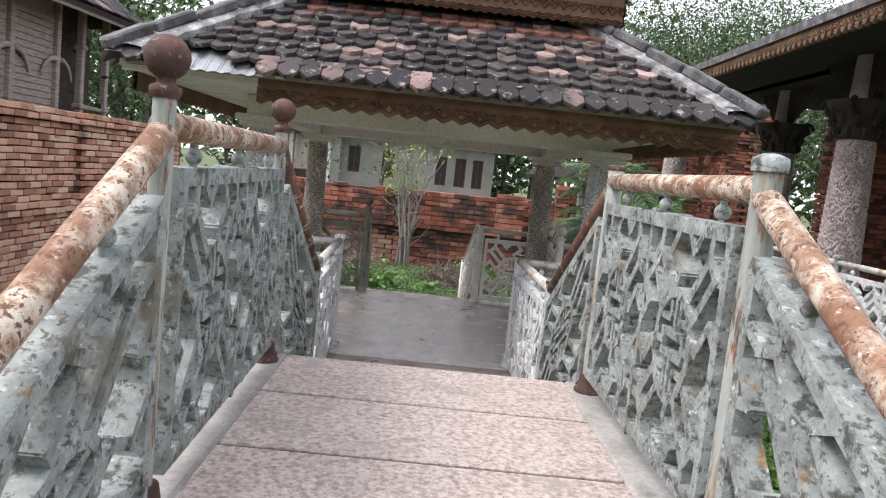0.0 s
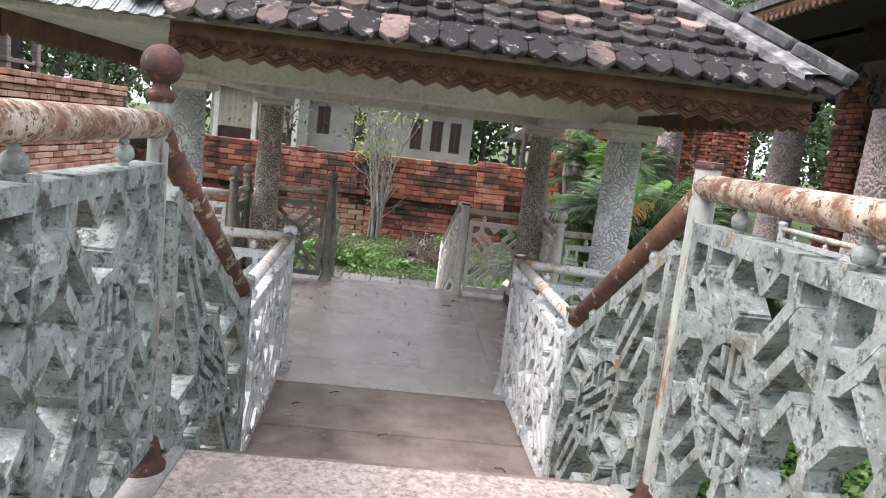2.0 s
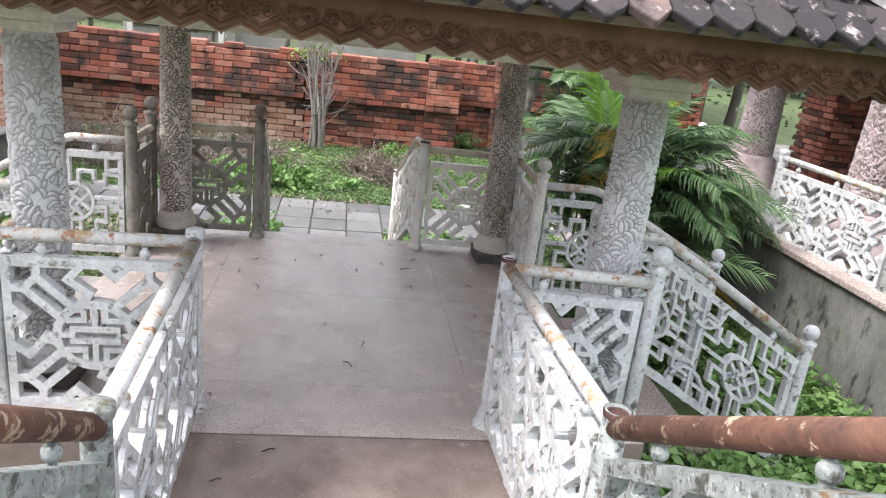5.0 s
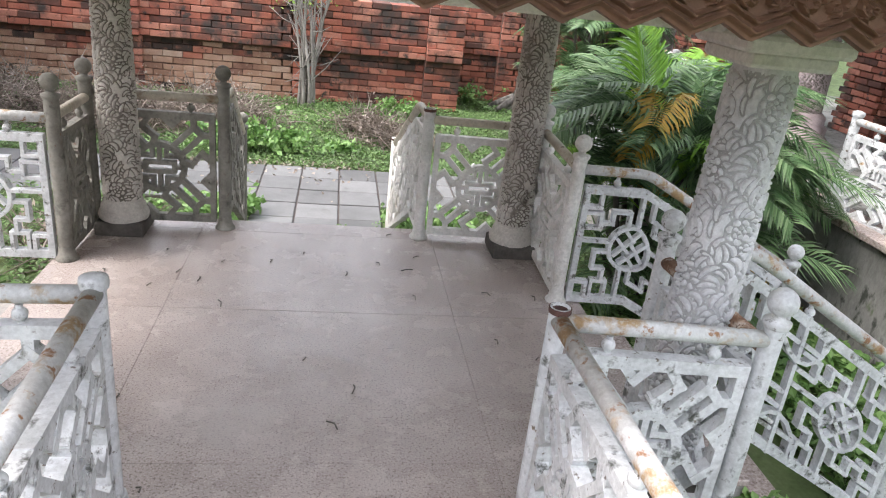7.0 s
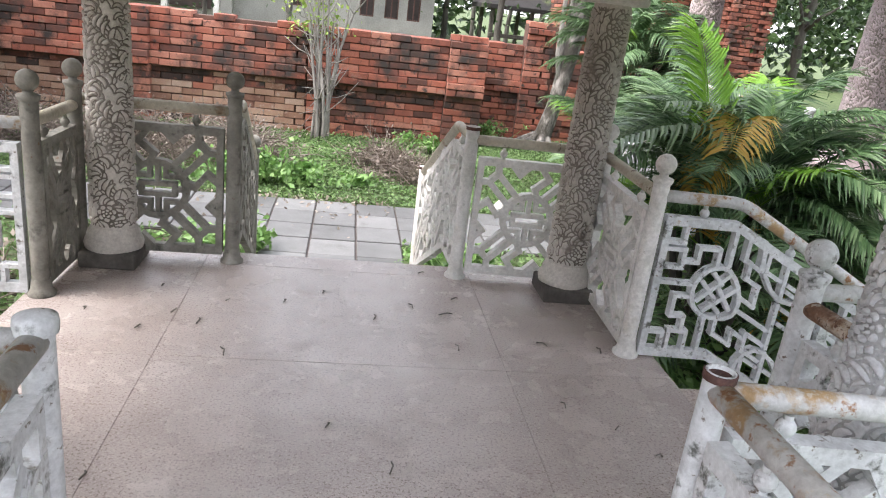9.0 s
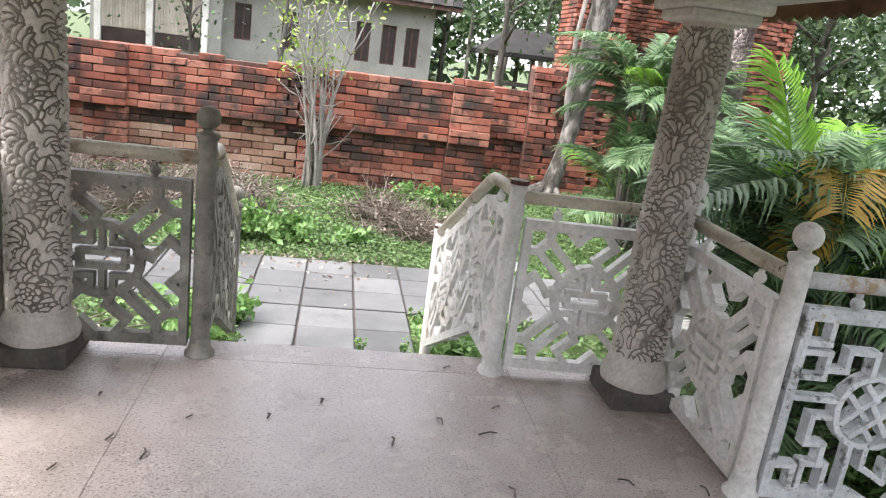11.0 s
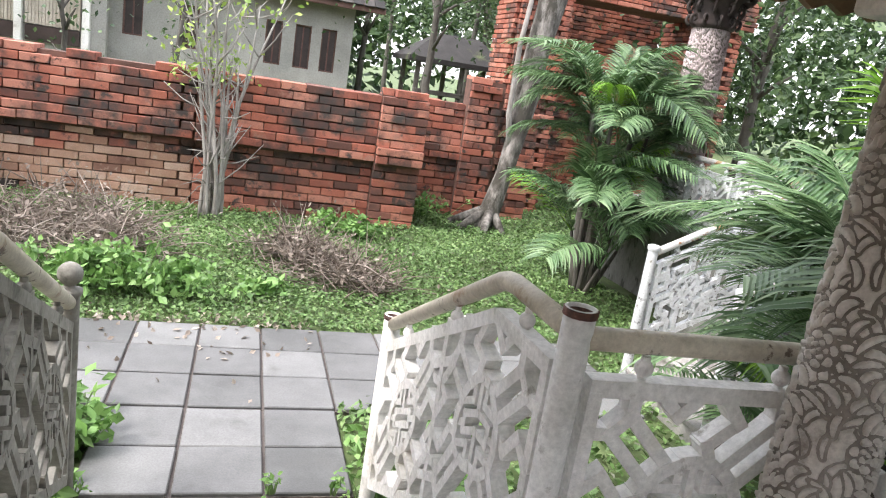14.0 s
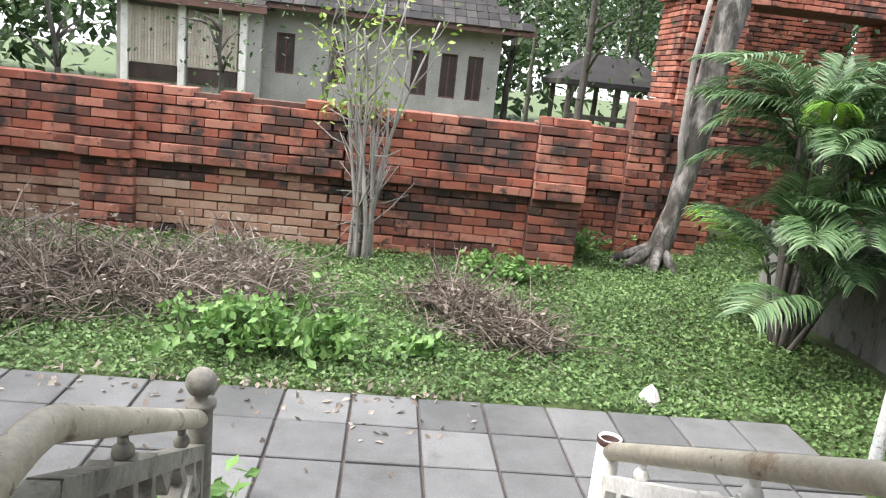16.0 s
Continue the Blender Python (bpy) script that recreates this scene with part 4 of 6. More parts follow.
# roof deck under the tiles, and a boarded eave where the fascia is gone
under = Build()
e0, e1 = HALF - 0.03, UP_HALF - 0.1
corners = [(CX - e0, CY - e0), (CX + e0, CY - e0), (CX + e0, CY + e0), (CX - e0, CY + e0)]
tops = [(CX - e1, CY - e1), (CX + e1, CY - e1), (CX + e1, CY + e1), (CX - e1, CY + e1)]
zt = EAVE + (e0 - e1) * math.tan(pitch)
under.add([(*c, EAVE - 0.02) for c in corners] + [(*c, zt - 0.02) for c in tops] + [(*c, EAVE - 0.05) for c in corners] + [(*c, zt - 0.05) for c in tops],
          [(i, (i + 1) % 4, (i + 1) % 4 + 4, i + 4) for i in range(4)] + [(i + 8, i + 12, (i + 1) % 4 + 12, (i + 1) % 4 + 8) for i in range(4)] + [(i, i + 8, (i + 1) % 4 + 8, (i + 1) % 4) for i in range(4)])
roof = solid("pavilion_roof", under, old_wood, "hipped pavilion roof of dark hexagonal clay tiles, mossy ridges", "roof")
b = Build()
for i in range(7):
    b.box((-2.02 + 0.145 * i, CY - HALF + 0.13, EAVE - 0.035), (0.06, 0.22, 0.012), pose(0, 0, 0, 0, 0, 0))
b.box((CX - HALF + 0.48, CY - HALF + 0.10, EAVE - 0.05), (0.92, 0.02, 0.07), None, 0.004)
part("eave_boards", b, plaster, roof, "bare pale eave boards where the fascia is missing")
b = Build()
for i in range(36):
    x = -1.86 + 0.0155 * i
    zc = 0.006 * math.sin(i * 1.1)
    b.box((x, CY - HALF + 0.10, EAVE + 0.045 + zc), (0.0165, 0.32, 0.003), pose(0, 0, 0, math.degrees(pitch), 0, 0))
part("zinc_sheet", b, zinc, roof, "corrugated zinc sheet patch")


def hex_tile(material):
    """A thick hexagonal tile, its point down the slope, +y up the slope."""
    w, t = 0.0715, 0.030
    out = [(-w, 0.115), (-w, -0.040), (-0.009, -0.105), (0.009, -0.105), (w, -0.040), (w, 0.115)]
    inn = [(x * 0.955, y * 0.96) for x, y in out]
    b = Build()
    b.add([(x, y, 0) for x, y in out] + [(x, y, t * 0.82) for x, y in out] + [(x, y, t) for x, y in inn],
          [tuple(range(6))[::-1]] + [(i, (i + 1) % 6, (i + 1) % 6 + 6, i + 6) for i in range(6)] + [(i + 6, (i + 1) % 6 + 6, (i + 1) % 6 + 12, i + 12) for i in range(6)] + [tuple(range(12, 18))])
    return b


tile_me = hex_tile(tile_mat).mesh("roof_tile", tile_mat)
tile_red_me = hex_tile(tile_red).mesh("roof_tile", tile_red)
hexa = hex_tile(tile_mat)
ROW, WIDE = 0.128, 0.146
rows = int(slope_len / ROW) + 1
rest = Build()
for face in range(4):
    turn = pose(CX, CY, 0, 0, 0, 90 * face)
    for r in range(rows):
        d = -0.015 + r * ROW
        half = HALF - d * math.cos(pitch) - 0.02
        z = EAVE + d * math.sin(pitch) + (0.022 if r == 0 else 0.008)
        n = int(2 * half / WIDE)
        for i in range(n + 1):
            x = (i - n / 2) * WIDE + (0.5 * WIDE if r % 2 else 0) - 0.25 * WIDE
            if abs(x) > half - 0.02:
                continue
            if face == 0 and r < 2 and -1.86 + 0.02 < x + CX < -1.32 and (r == 0 or x + CX < -1.5):
                continue
            jit = (rng.normal(0, 1.6), rng.normal(0, 1.2), rng.normal(0, 2.2))
            m = turn @ pose(x, -(HALF - d * math.cos(pitch)), z + rng.uniform(0, 0.004), math.degrees(pitch) + (3 if r == 0 else -13) + jit[0], jit[1], jit[2])
            if face == 0:
                top_red = r >= rows - 2 and rng.random() < 0.6
                piece("roof_tile", tile_red_me if top_red else tile_me, roof, m)
            else:
                rest.add([m @ Vector(p) for p in hexa.v], hexa.f)
tagged(part("roof_tiles", rest, tile_rest, roof), kind="stuff")
for k in range(4):
    a = math.pi / 4 + k * math.pi / 2
    dx, dy = math.copysign(1, math.cos(a)), math.copysign(1, math.sin(a))
    lo, hi = Vector((CX + dx * (HALF + 0.04), CY + dy * (HALF + 0.04), EAVE + 0.035)), Vector((CX + dx * UP_HALF, CY + dy * UP_HALF, UP_Z + 0.05))
    for i in range(5):
        p, q = lo.lerp(hi, i / 5), lo.lerp(hi, (i + 1) / 5)
        d = (q - p).normalized()
        sidev = d.cross(Vector((0, 0, 1))).normalized()
        upv = sidev.cross(d)
        m = Matrix((d, sidev, upv)).transposed().to_4x4()
        b = Build().box((p + q) / 2 + upv * (0.03 + 0.008 * (i % 2)), ((q - p).length - 0.016, 0.165, 0.075), m @ pose(0, 0, 0, rng.normal(0, 2.5), rng.normal(0, 2), rng.normal(0, 1.5)), 0.014)
        part("ridge_cap", b, ridge_mat, roof)
    for ox, oy in ((-dx, 0), (0, -dy)):
        b = Build()
        pts = []
        for i in range(25):
            q = lo.lerp(hi, i / 24) + Vector((0, 0, 0.030))
            wide = 0.10 + 0.13 * (1 - i / 40) + 0.05 * noise.noise((i * 0.45, k * 7.0, ox * 3.0)) + rng.uniform(-0.012, 0.012)
            pts += [q, q + Vector((ox * wide * 0.6, oy * wide * 0.6, 0.008)), q + Vector((ox * wide, oy * wide, -0.004)), q + Vector((ox * wide, oy * wide, -0.05)), q - Vector((0, 0, 0.05))]
        b.add(pts, [(5 * i + j, 5 * i + (j + 1) % 5, 5 * i + 5 + (j + 1) % 5, 5 * i + 5 + j) for i in range(24) for j in range(5)])
        part("ridge_bedding", b, bedding_mat, roof, "pale grey cement bedding along the hip")

# upper tier
wallb = Build()
for s in (-1, 1):
    wallb.box((CX, CY + s * (UP_HALF - 0.12), UP_Z + 0.12), (2 * UP_HALF - 0.2, 0.06, 0.5))
    wallb.box((CX + s * (UP_HALF - 0.12), CY, UP_Z + 0.12), (0.06, 2 * UP_HALF - 0.34, 0.5))
upper = solid("upper_roof", wallb, carved_dark, "upper tier of the pavilion roof with carved brown eaves", "roof")
UE, UZ = UP_HALF + 0.24, UP_Z + 0.30
for face in range(4):
    b = carved_board(2 * UE, 0.33, pose(0, 0, 0, 0, 0, 90 * face), Vector((CX, CY, UZ)) + pose(0, 0, 0, 0, 0, 90 * face).to_3x3() @ Vector((0, -UE, 0)), tooth=0.075)
    part("fascia", b, carved, upper)
b = Build()
b.add([(CX - UE - 0.06, CY - UE - 0.06, UZ), (CX + UE + 0.06, CY - UE - 0.06, UZ), (CX + UE + 0.06, CY + UE + 0.06, UZ), (CX - UE - 0.06, CY + UE + 0.06, UZ), (CX, CY, UZ + 1.15)],
      [(0, 1, 4), (1, 2, 4), (2, 3, 4), (3, 0, 4), (3, 2, 1, 0)])
part("roof_deck", b, old_wood, upper)
restu = Build()
up_p = math.atan2(1.15, UE + 0.06)
for face in range(4):
    for r in range(12):
        d = 0.03 + r * ROW
        half = UE + 0.05 - d * math.cos(up_p)
        n = int(2 * half / WIDE)
        for i in range(n + 1):
            x = (i - n / 2) * WIDE
            m = pose(CX, CY, 0, 0, 0, 90 * face) @ pose(x, -half - 0.02, UZ + d * math.sin(up_p) + 0.02, math.degrees(up_p) - 5, rng.normal(0, 1), rng.normal(0, 2))
            restu.add([m @ Vector(p) for p in hexa.v], hexa.f)
tagged(part("roof_tiles", restu, tile_rest, upper), kind="stuff")


# ---- brick walls ----
def brick_box(l, h, d=0.10):
    return Build().box((0, 0, 0), (l - 0.010, d, h - 0.014), None, 0.006)


def brick_run(name, x0, x1, z0, z1, y, label, near=None, rest_mat=None, core=0.30, ledge=(), piers=(), turn=None, length=0.33, course=0.111, ragged=0.0, one_mat=None, low_mat=None, low=-0.02):
    """A brick wall along x with its face at y looking to -y; ledge: (z, z, how far proud); piers: (x, x, proud). near: x from, to, of single bricks."""
    turn = turn or Matrix()
    rest_mat, one_mat = rest_mat or brick_rest, one_mat or brick_mat
    near = near or (x0 - 1, x1 + 1, -9)
    b = Build()
    c = turn @ Vector(((x0 + x1) / 2, y + 0.05 + core / 2, (z0 + z1) / 2 - 0.03))
    b.box(c, (x1 - x0, core, z1 - z0 - 0.06), turn)
    ob = solid(name, b, mortar, label, "wall")
    me = brick_box(length, course, 0.13).mesh("brick", one_mat)
    half_me = brick_box(length / 2, course, 0.13).mesh("brick", one_mat)
    cap_me = brick_box(length, course, core + 0.13).mesh("brick", one_mat)
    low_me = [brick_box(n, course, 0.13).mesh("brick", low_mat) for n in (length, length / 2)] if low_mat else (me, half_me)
    rest, whole = Build(), brick_box(length, course, 0.13)
    half_b = brick_box(length / 2, course, 0.13)
    soot_shade_me = [brick_box(n, course, 0.13).mesh("brick", brick_soot_shade) for n in (length, length / 2)]
    count = 0
    for j in range(int(round((z1 - z0) / course))):
        z = z0 + (j + 0.5) * course
        top = j >= int(round((z1 - z0) / course)) - 1
        x = x0 - (length / 2 if j % 2 else 0)
        while x < x1 - 0.02:
            a, e = max(x, x0), min(x + length, x1)
            x += length
            if e - a < 0.08 or (top and rng.random() < ragged):
                continue
            mid = (a + e) / 2
            out = max([p for za, zb, p in ledge if za <= z <= zb] + [0.0])
            out += max([p for pa, pb, p in piers if pa <= mid <= pb] + [0.0])
            short = e - a < length * 0.75
            m = turn @ pose(mid, y + 0.05 - out + rng.normal(0, 0.006), z + rng.normal(0, 0.003), rng.normal(0, 0.8), rng.normal(0, 0.7), rng.normal(0, 1.4))
            if top:
                piece("brick", cap_me if not short else half_me, ob, m @ pose(0, core / 2, 0))
                continue
            if near and near[0] < mid < near[1] and count < 300 and z > near[2]:
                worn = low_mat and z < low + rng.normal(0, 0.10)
                # Sooty bricks; the two courses under the ledge also paint its shadow line.
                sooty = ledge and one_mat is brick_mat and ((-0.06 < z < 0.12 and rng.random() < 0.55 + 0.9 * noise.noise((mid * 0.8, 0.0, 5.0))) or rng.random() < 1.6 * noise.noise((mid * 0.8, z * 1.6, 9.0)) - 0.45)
                piece("brick", soot_shade_me[short] if sooty else low_me[short] if worn else half_me if short else me, ob, m)
                count += 1
            else:
                src = half_b if short else whole
                rest.add([m @ Vector(p) for p in src.v], src.f)
    if core > 0.5:
        for j in range(int(round((z1 - z0) / course))):
            for k in range(int(core / length) + 1):
                for sx, turned_by in ((x0, -90), (x1, 90)):
                    m = turn @ pose(sx, y + 0.05 + (k + 0.5 - 0.25 * (j % 2)) * length, z0 + (j + 0.5) * course, 0, 0, turned_by + rng.normal(0, 1))
                    rest.add([m @ Vector(p) for p in whole.v], whole.f)
    if rest.v:
        tagged(part("bricks", rest, rest_mat, ob), kind="stuff")
    if any(p for *_, p in ledge):
        for za, zb, p in ledge:
            zb = min(zb, z1 - course - 0.03)
            cc = turn @ Vector(((x0 + x1) / 2, y + 0.06 - p / 2, (za + zb) / 2))
            part("ledge_core", Build().box(cc, (x1 - x0 - 0.02, max(p - 0.03, 0.02), max(zb - za - 0.02, 0.03)), turn), mortar, ob)
    for pa, pb, p in piers:
        cc = turn @ Vector(((pa + pb) / 2, y + 0.06 - p / 2, (z0 + z1) / 2 - 0.04))
        part("pier_core", Build().box(cc, (pb - pa - 0.06, p, z1 - z0 - 0.1), turn), mortar, ob)
    return ob


NW = "red brick garden wall, soot and shade under ledge, broken mossy top"
LEDGE = [(0.10, 0.34, 0.115), (0.34, 1.2, 0.065)]
brick_run("wall_north", -0.85, 1.45, -0.86, 1.03, 16.52, NW, near=(-0.85, 1.45, -0.9), ledge=LEDGE, ragged=0.12)
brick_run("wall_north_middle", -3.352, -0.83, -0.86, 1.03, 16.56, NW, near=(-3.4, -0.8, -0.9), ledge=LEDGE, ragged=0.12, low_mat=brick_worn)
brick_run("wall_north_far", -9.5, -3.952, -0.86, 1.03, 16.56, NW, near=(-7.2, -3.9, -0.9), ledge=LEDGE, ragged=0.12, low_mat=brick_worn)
brick_run("wall_pier", 1.45, 2.07, -0.86, 1.10, 16.38, "square red brick pier ending the garden wall", near=(1.4, 2.1, -0.9), ledge=LEDGE)
brick_run("wall_pier_west", -3.95, -3.352, -0.86, 1.06, 16.44, "red brick pier in the garden wall", ledge=LEDGE)
brick_run("wall_north_return", 2.05, 4.3, -0.86, 0.98, 17.9, "red brick garden wall set back behind the corner pier", ledge=[(0.13, 0.36, 0.06)], ragged=0.1)
b = brick_run("wall_side_return", 16.6, 18.0, -0.86, 0.98, -2.08, "short return of the red brick wall", turn=pose(0, 0, 0, 0, 0, 90))
brick_run("wall_west", -3.0, 13.6, -0.86, 1.77, 5.0, "tall orange brick boundary wall with corbelled coping", rest_mat=brick_pale, one_mat=brick_pale_one, turn=pose(0, 0, 0, 0, 0, 90), length=0.26, course=0.085,
          near=(8.6, 13.7, 0.4), ledge=[(0.45, 0.62, 0.05), (1.60, 1.80, 0.07)], piers=[(9.9, 13.6, 0.10)])
brick_run("wall_west_end", -6.2, -5.0, -0.86, 1.77, 13.65, "end face of the orange brick boundary wall", rest_mat=brick_pale, one_mat=brick_pale_one, length=0.26, course=0.085, ledge=[(1.60, 1.80, 0.07)])
brick_run("wall_return_pier", 3.05, 3.62, -0.86, 1.48, 17.75, "stepped red brick pier on the set-back wall", ledge=[(1.2, 1.4, 0.06)])
box_ob = thing("concrete_niche", "small grey concrete box with a dark opening by the wall", "niche", at=(-4.65, 12.5, GROUND))
part("cheek", Build().box((-4.74, 12.28, -0.52), (0.30, 0.08, 0.60), None, 0.012), cement, box_ob)
part("cheek", Build().box((-4.74, 12.80, -0.52), (0.30, 0.08, 0.60), None, 0.012), cement, box_ob)
part("lid", Build().box((-4.73, 12.54, -0.19), (0.36, 0.66, 0.06), None, 0.015), cement, box_ob)

# brick gateway behind the palms
GT = "tall red brick gateway pillar with recessed panels"
for px in (4.05, 7.5):
    brick_run("gateway_pillar", px, px + 0.92, -0.86, 3.05, 19.0, GT, length=0.26, course=0.085, piers=[(px, px + 0.25, 0.08), (px + 0.66, px + 0.92, 0.08)], core=0.8)
brick_run("gateway_back_wall", 4.6, 7.9, -0.86, 3.3, 20.9, "broken dark brick wall seen through the gateway", length=0.26, course=0.085, ragged=0.5)
brick_run("gateway_lintel", 3.95, 8.6, 3.05, 4.3, 18.9, "red brick lintel over the gateway", length=0.26, course=0.085, core=0.8)

# ---- house behind the wall ----
def window(parent, x, y, z, w, h, n):
    f = Build()
    for s in (-1, 1):
        f.box((x + s * w / 2, y, z), (0.06, 0.10, h + 0.06), None, 0.006)
        f.box((x, y, z + s * h / 2), (w - 0.06, 0.10, 0.06), None, 0.006)
    wo = part("window", f, frame_wood, parent, "dark wooden casement")
    part("pane", Build().box((x, y + 0.03, z), (w - 0.06, 0.01, h - 0.06)), room_shade_dark, wo)
    part("glazing_bar", Build().box((x, y - 0.01, z), (0.03, 0.04, h - 0.06)), frame_wood, wo)
    return wo


def wall_with_holes(x0, x1, z0, z1, y, holes, thick=0.2):
    """One wall along x with real openings; holes are (x, z, w, h)."""
    gx = sorted({x0, x1, *[h[0] - h[2] / 2 for h in holes], *[h[0] + h[2] / 2 for h in holes]})
    gz = sorted({z0, z1, *[h[1] - h[3] / 2 for h in holes], *[h[1] + h[3] / 2 for h in holes]})
    n, m = len(gx), len(gz)
    vs = [(x, y + s * thick / 2, z) for s in (-1, 1) for z in gz for x in gx]
    full = lambda i, j: 0 <= i < n - 1 and 0 <= j < m - 1 and not any(abs((gx[i] + gx[i + 1]) / 2 - h[0]) < h[2] / 2 and abs((gz[j] + gz[j + 1]) / 2 - h[1]) < h[3] / 2 for h in holes)
    at = lambda s, i, j: s * n * m + j * n + i
    fs = []
    for i in range(n - 1):
        for j in range(m - 1):
            if not full(i, j):
                continue
            fs += [(at(0, i, j), at(0, i + 1, j), at(0, i + 1, j + 1), at(0, i, j + 1)), (at(1, i, j), at(1, i, j + 1), at(1, i + 1, j + 1), at(1, i + 1, j))]
            for (di, dj), (a, c) in {(-1, 0): ((i, j), (i, j + 1)), (1, 0): ((i + 1, j), (i + 1, j + 1)), (0, -1): ((i, j), (i + 1, j)), (0, 1): ((i, j + 1), (i + 1, j + 1))}.items():
                if not full(i + di, j + dj):
                    fs.append((at(0, *a), at(0, *c), at(1, *c), at(1, *a)))
    return Build().add(vs, fs)


house = thing("house", "pale rendered house with dark casements and a mossy tiled roof", "house", at=(0, 25, GROUND))
HY = 24.0
holes = [(-2.75, 1.62, 0.40, 0.85), (-1.62, 1.55, 0.40, 0.9), (0.16, 1.52, 0.36, 0.95), (0.80, 1.52, 0.36, 0.95), (1.38, 1.52, 0.34, 0.95)]
part("wall", wall_with_holes(-3.4, 1.9, GROUND, 2.62, HY, holes), house_wall, house)
part("wall", Build().box((1.8, HY + 3.1, (2.62 + GROUND) / 2), (0.2, 6, 2.62 - GROUND)), house_wall, house)
for hx, hz, w, h in holes:
    window(house, hx, HY, hz, w, h, 2)
wing = thing("house_wing", "low whitewashed wing with posts under a dark hipped roof", "house", at=(-6, 24, GROUND))
part("wall", Build().box((-4.6, 23.4, 0.82), (2.9, 0.2, 3.2)), house_wall, wing)
for x in (-5.85, -4.72, -3.5):
    part("post", Build().box((x, 23.22, 0.82), (0.14, 0.14, 3.2), None, 0.01), plaster, wing)
for x in (-5.28, -4.11):
    # Solid dark panel on the wall that paints the shade of an open bay.
    part("opening", Build().box((x, 23.26, 0.95), (0.98, 0.1, 0.30)), room_shade_dark, wing)
    blind = part("blind", Build().box((x, 23.25, 1.68), (1.0, 0.03, 1.12)), blind_mat, wing, "beige slatted blind")
    for k in range(16):
        part("slat", Build().box((x - 0.47 + 0.0625 * k, 23.225, 1.68), (0.052, 0.02, 1.12), None, 0.004), blind_mat, blind)


def gable(parent, x0, x1, y0, y1, z, up, mat):
    """A hipped roof with courses of tiles."""
    inset = min((y1 - y0), (x1 - x0)) / 2
    cy = (y0 + y1) / 2
    b = Build()
    base = [(x0, y0, z), (x1, y0, z), (x1, y1, z), (x0, y1, z), (x0 + inset, cy, z + up), (x1 - inset, cy, z + up)]
    b.add(base, [(0, 1, 5, 4), (1, 2, 5), (2, 3, 4, 5), (3, 0, 4), (3, 2, 1, 0)])
    o = part("roof", b, mat, parent)
    c = Build()
    n = 14
    sl = math.hypot(inset, up)
    for r in range(n):
        k = r / n
        yy, zz = y0 + (cy - y0) * k, z + up * k
        xa, xb = x0 + inset * k, x1 - inset * k
        m = int((xb - xa) / 0.24)
        for i in range(m):
            mt = pose(xa + 0.24 * (i + 0.5), yy + 0.1, zz + 0.07, math.degrees(math.atan2(up, inset)) - 4, rng.normal(0, 1.5), rng.normal(0, 2))
            c.box(mt.translation, (0.22, sl / n * 1.2, 0.03), mt)
    tagged(part("tiles", c, mat, o), kind="stuff")
    part("eave_board", Build().box(((x0 + x1) / 2, y0 + 0.03, z - 0.06), (x1 - x0, 0.04, 0.16), None, 0.01), frame_wood, parent)


gable(house, -4.0, 2.5, 23.35, 30.5, 2.62, 2.3, house_tile)
gable(wing, -6.4, -3.0, 22.9, 27.0, 2.45, 1.35, house_tile)

# timber house over the west wall
cabin = thing("timber_house", "weathered carved timber house with grey shingle roof behind brick wall", "house", at=(-9, 13, GROUND))
part("wall", Build().box((-8.4, 9.6, 1.9), (2.8, 7.0, 5.3)), old_wood, cabin)
for i in range(16):
    part("board", Build().box((-6.985, 9.6, 1.75 + 0.11 * i), (0.03, 7.0, 0.10), None, 0.006), old_wood, cabin)
# Dark timber puts the shade of the porch recess into the wall colour.
part("porch_wall", Build().box((-8.6, 14.4, 1.9), (1.9, 2.6, 5.3)), carved_dark, cabin, "recessed porch wall darkened for shade")
for y in (13.9, 14.9):
    part("porch_post", Build().box((-6.96, y, 1.9), (0.13, 0.13, 5.2), None, 0.015).box((-6.96, y, 2.0), (0.19, 0.19, 0.10), None, 0.02).box((-6.96, y, 3.1), (0.20, 0.20, 0.08), None, 0.02), old_wood, cabin)
part("porch_rail", Build().box((-6.96, 14.4, 2.0), (0.07, 1.0, 0.08), None, 0.01), old_wood, cabin)
for y in (6.2, 8.0, 9.8, 11.6, 13.0):
    part("post", Build().box((-6.94, y, 1.9), (0.10, 0.12, 5.2), None, 0.012), old_wood, cabin)
    for k in (-1, 1):
        arc = [(-6.92, y + k * (0.06 + 0.45 * math.sin(t)), 2.35 + 0.45 * math.cos(t) * 0.9) for t in np.linspace(0, 1.45, 8)]
        part("carved_bracket", Build().tube(arc, [0.05, 0.05, 0.045, 0.04, 0.035, 0.03, 0.025, 0.02], 8), old_wood, cabin)
b = Build().add([(-6.3, 5.6, 3.5), (-6.3, 15.6, 3.75), (-9.5, 14.4, 5.6), (-9.5, 6.2, 5.6), (-6.3, 5.6, 3.42), (-6.3, 15.6, 3.67), (-11, 15.6, 3.6)], [(0, 1, 2, 3), (0, 4, 5, 1), (1, 6, 2), (4, 0, 3)])
part("roof", b, tile_rest, cabin)
part("eave_board", Build().box((-6.34, 10.6, 3.57), (0.05, 9.9, 0.16), pose(0, 0, 0, 1.6, 0, 0), 0.01), old_wood, cabin)
sh = Build()
for r in range(12):
    for i in range(39):
        mt = pose(-6.35 - 0.26 * r, 5.8 + 0.245 * i, 3.62 + 0.17 * r + 0.007 * i, 0, 32, 0) @ pose(0, 0, 0, 0, rng.normal(0, 2), rng.normal(0, 3))
        sh.box(mt.translation, (0.36, 0.23, 0.025), mt)
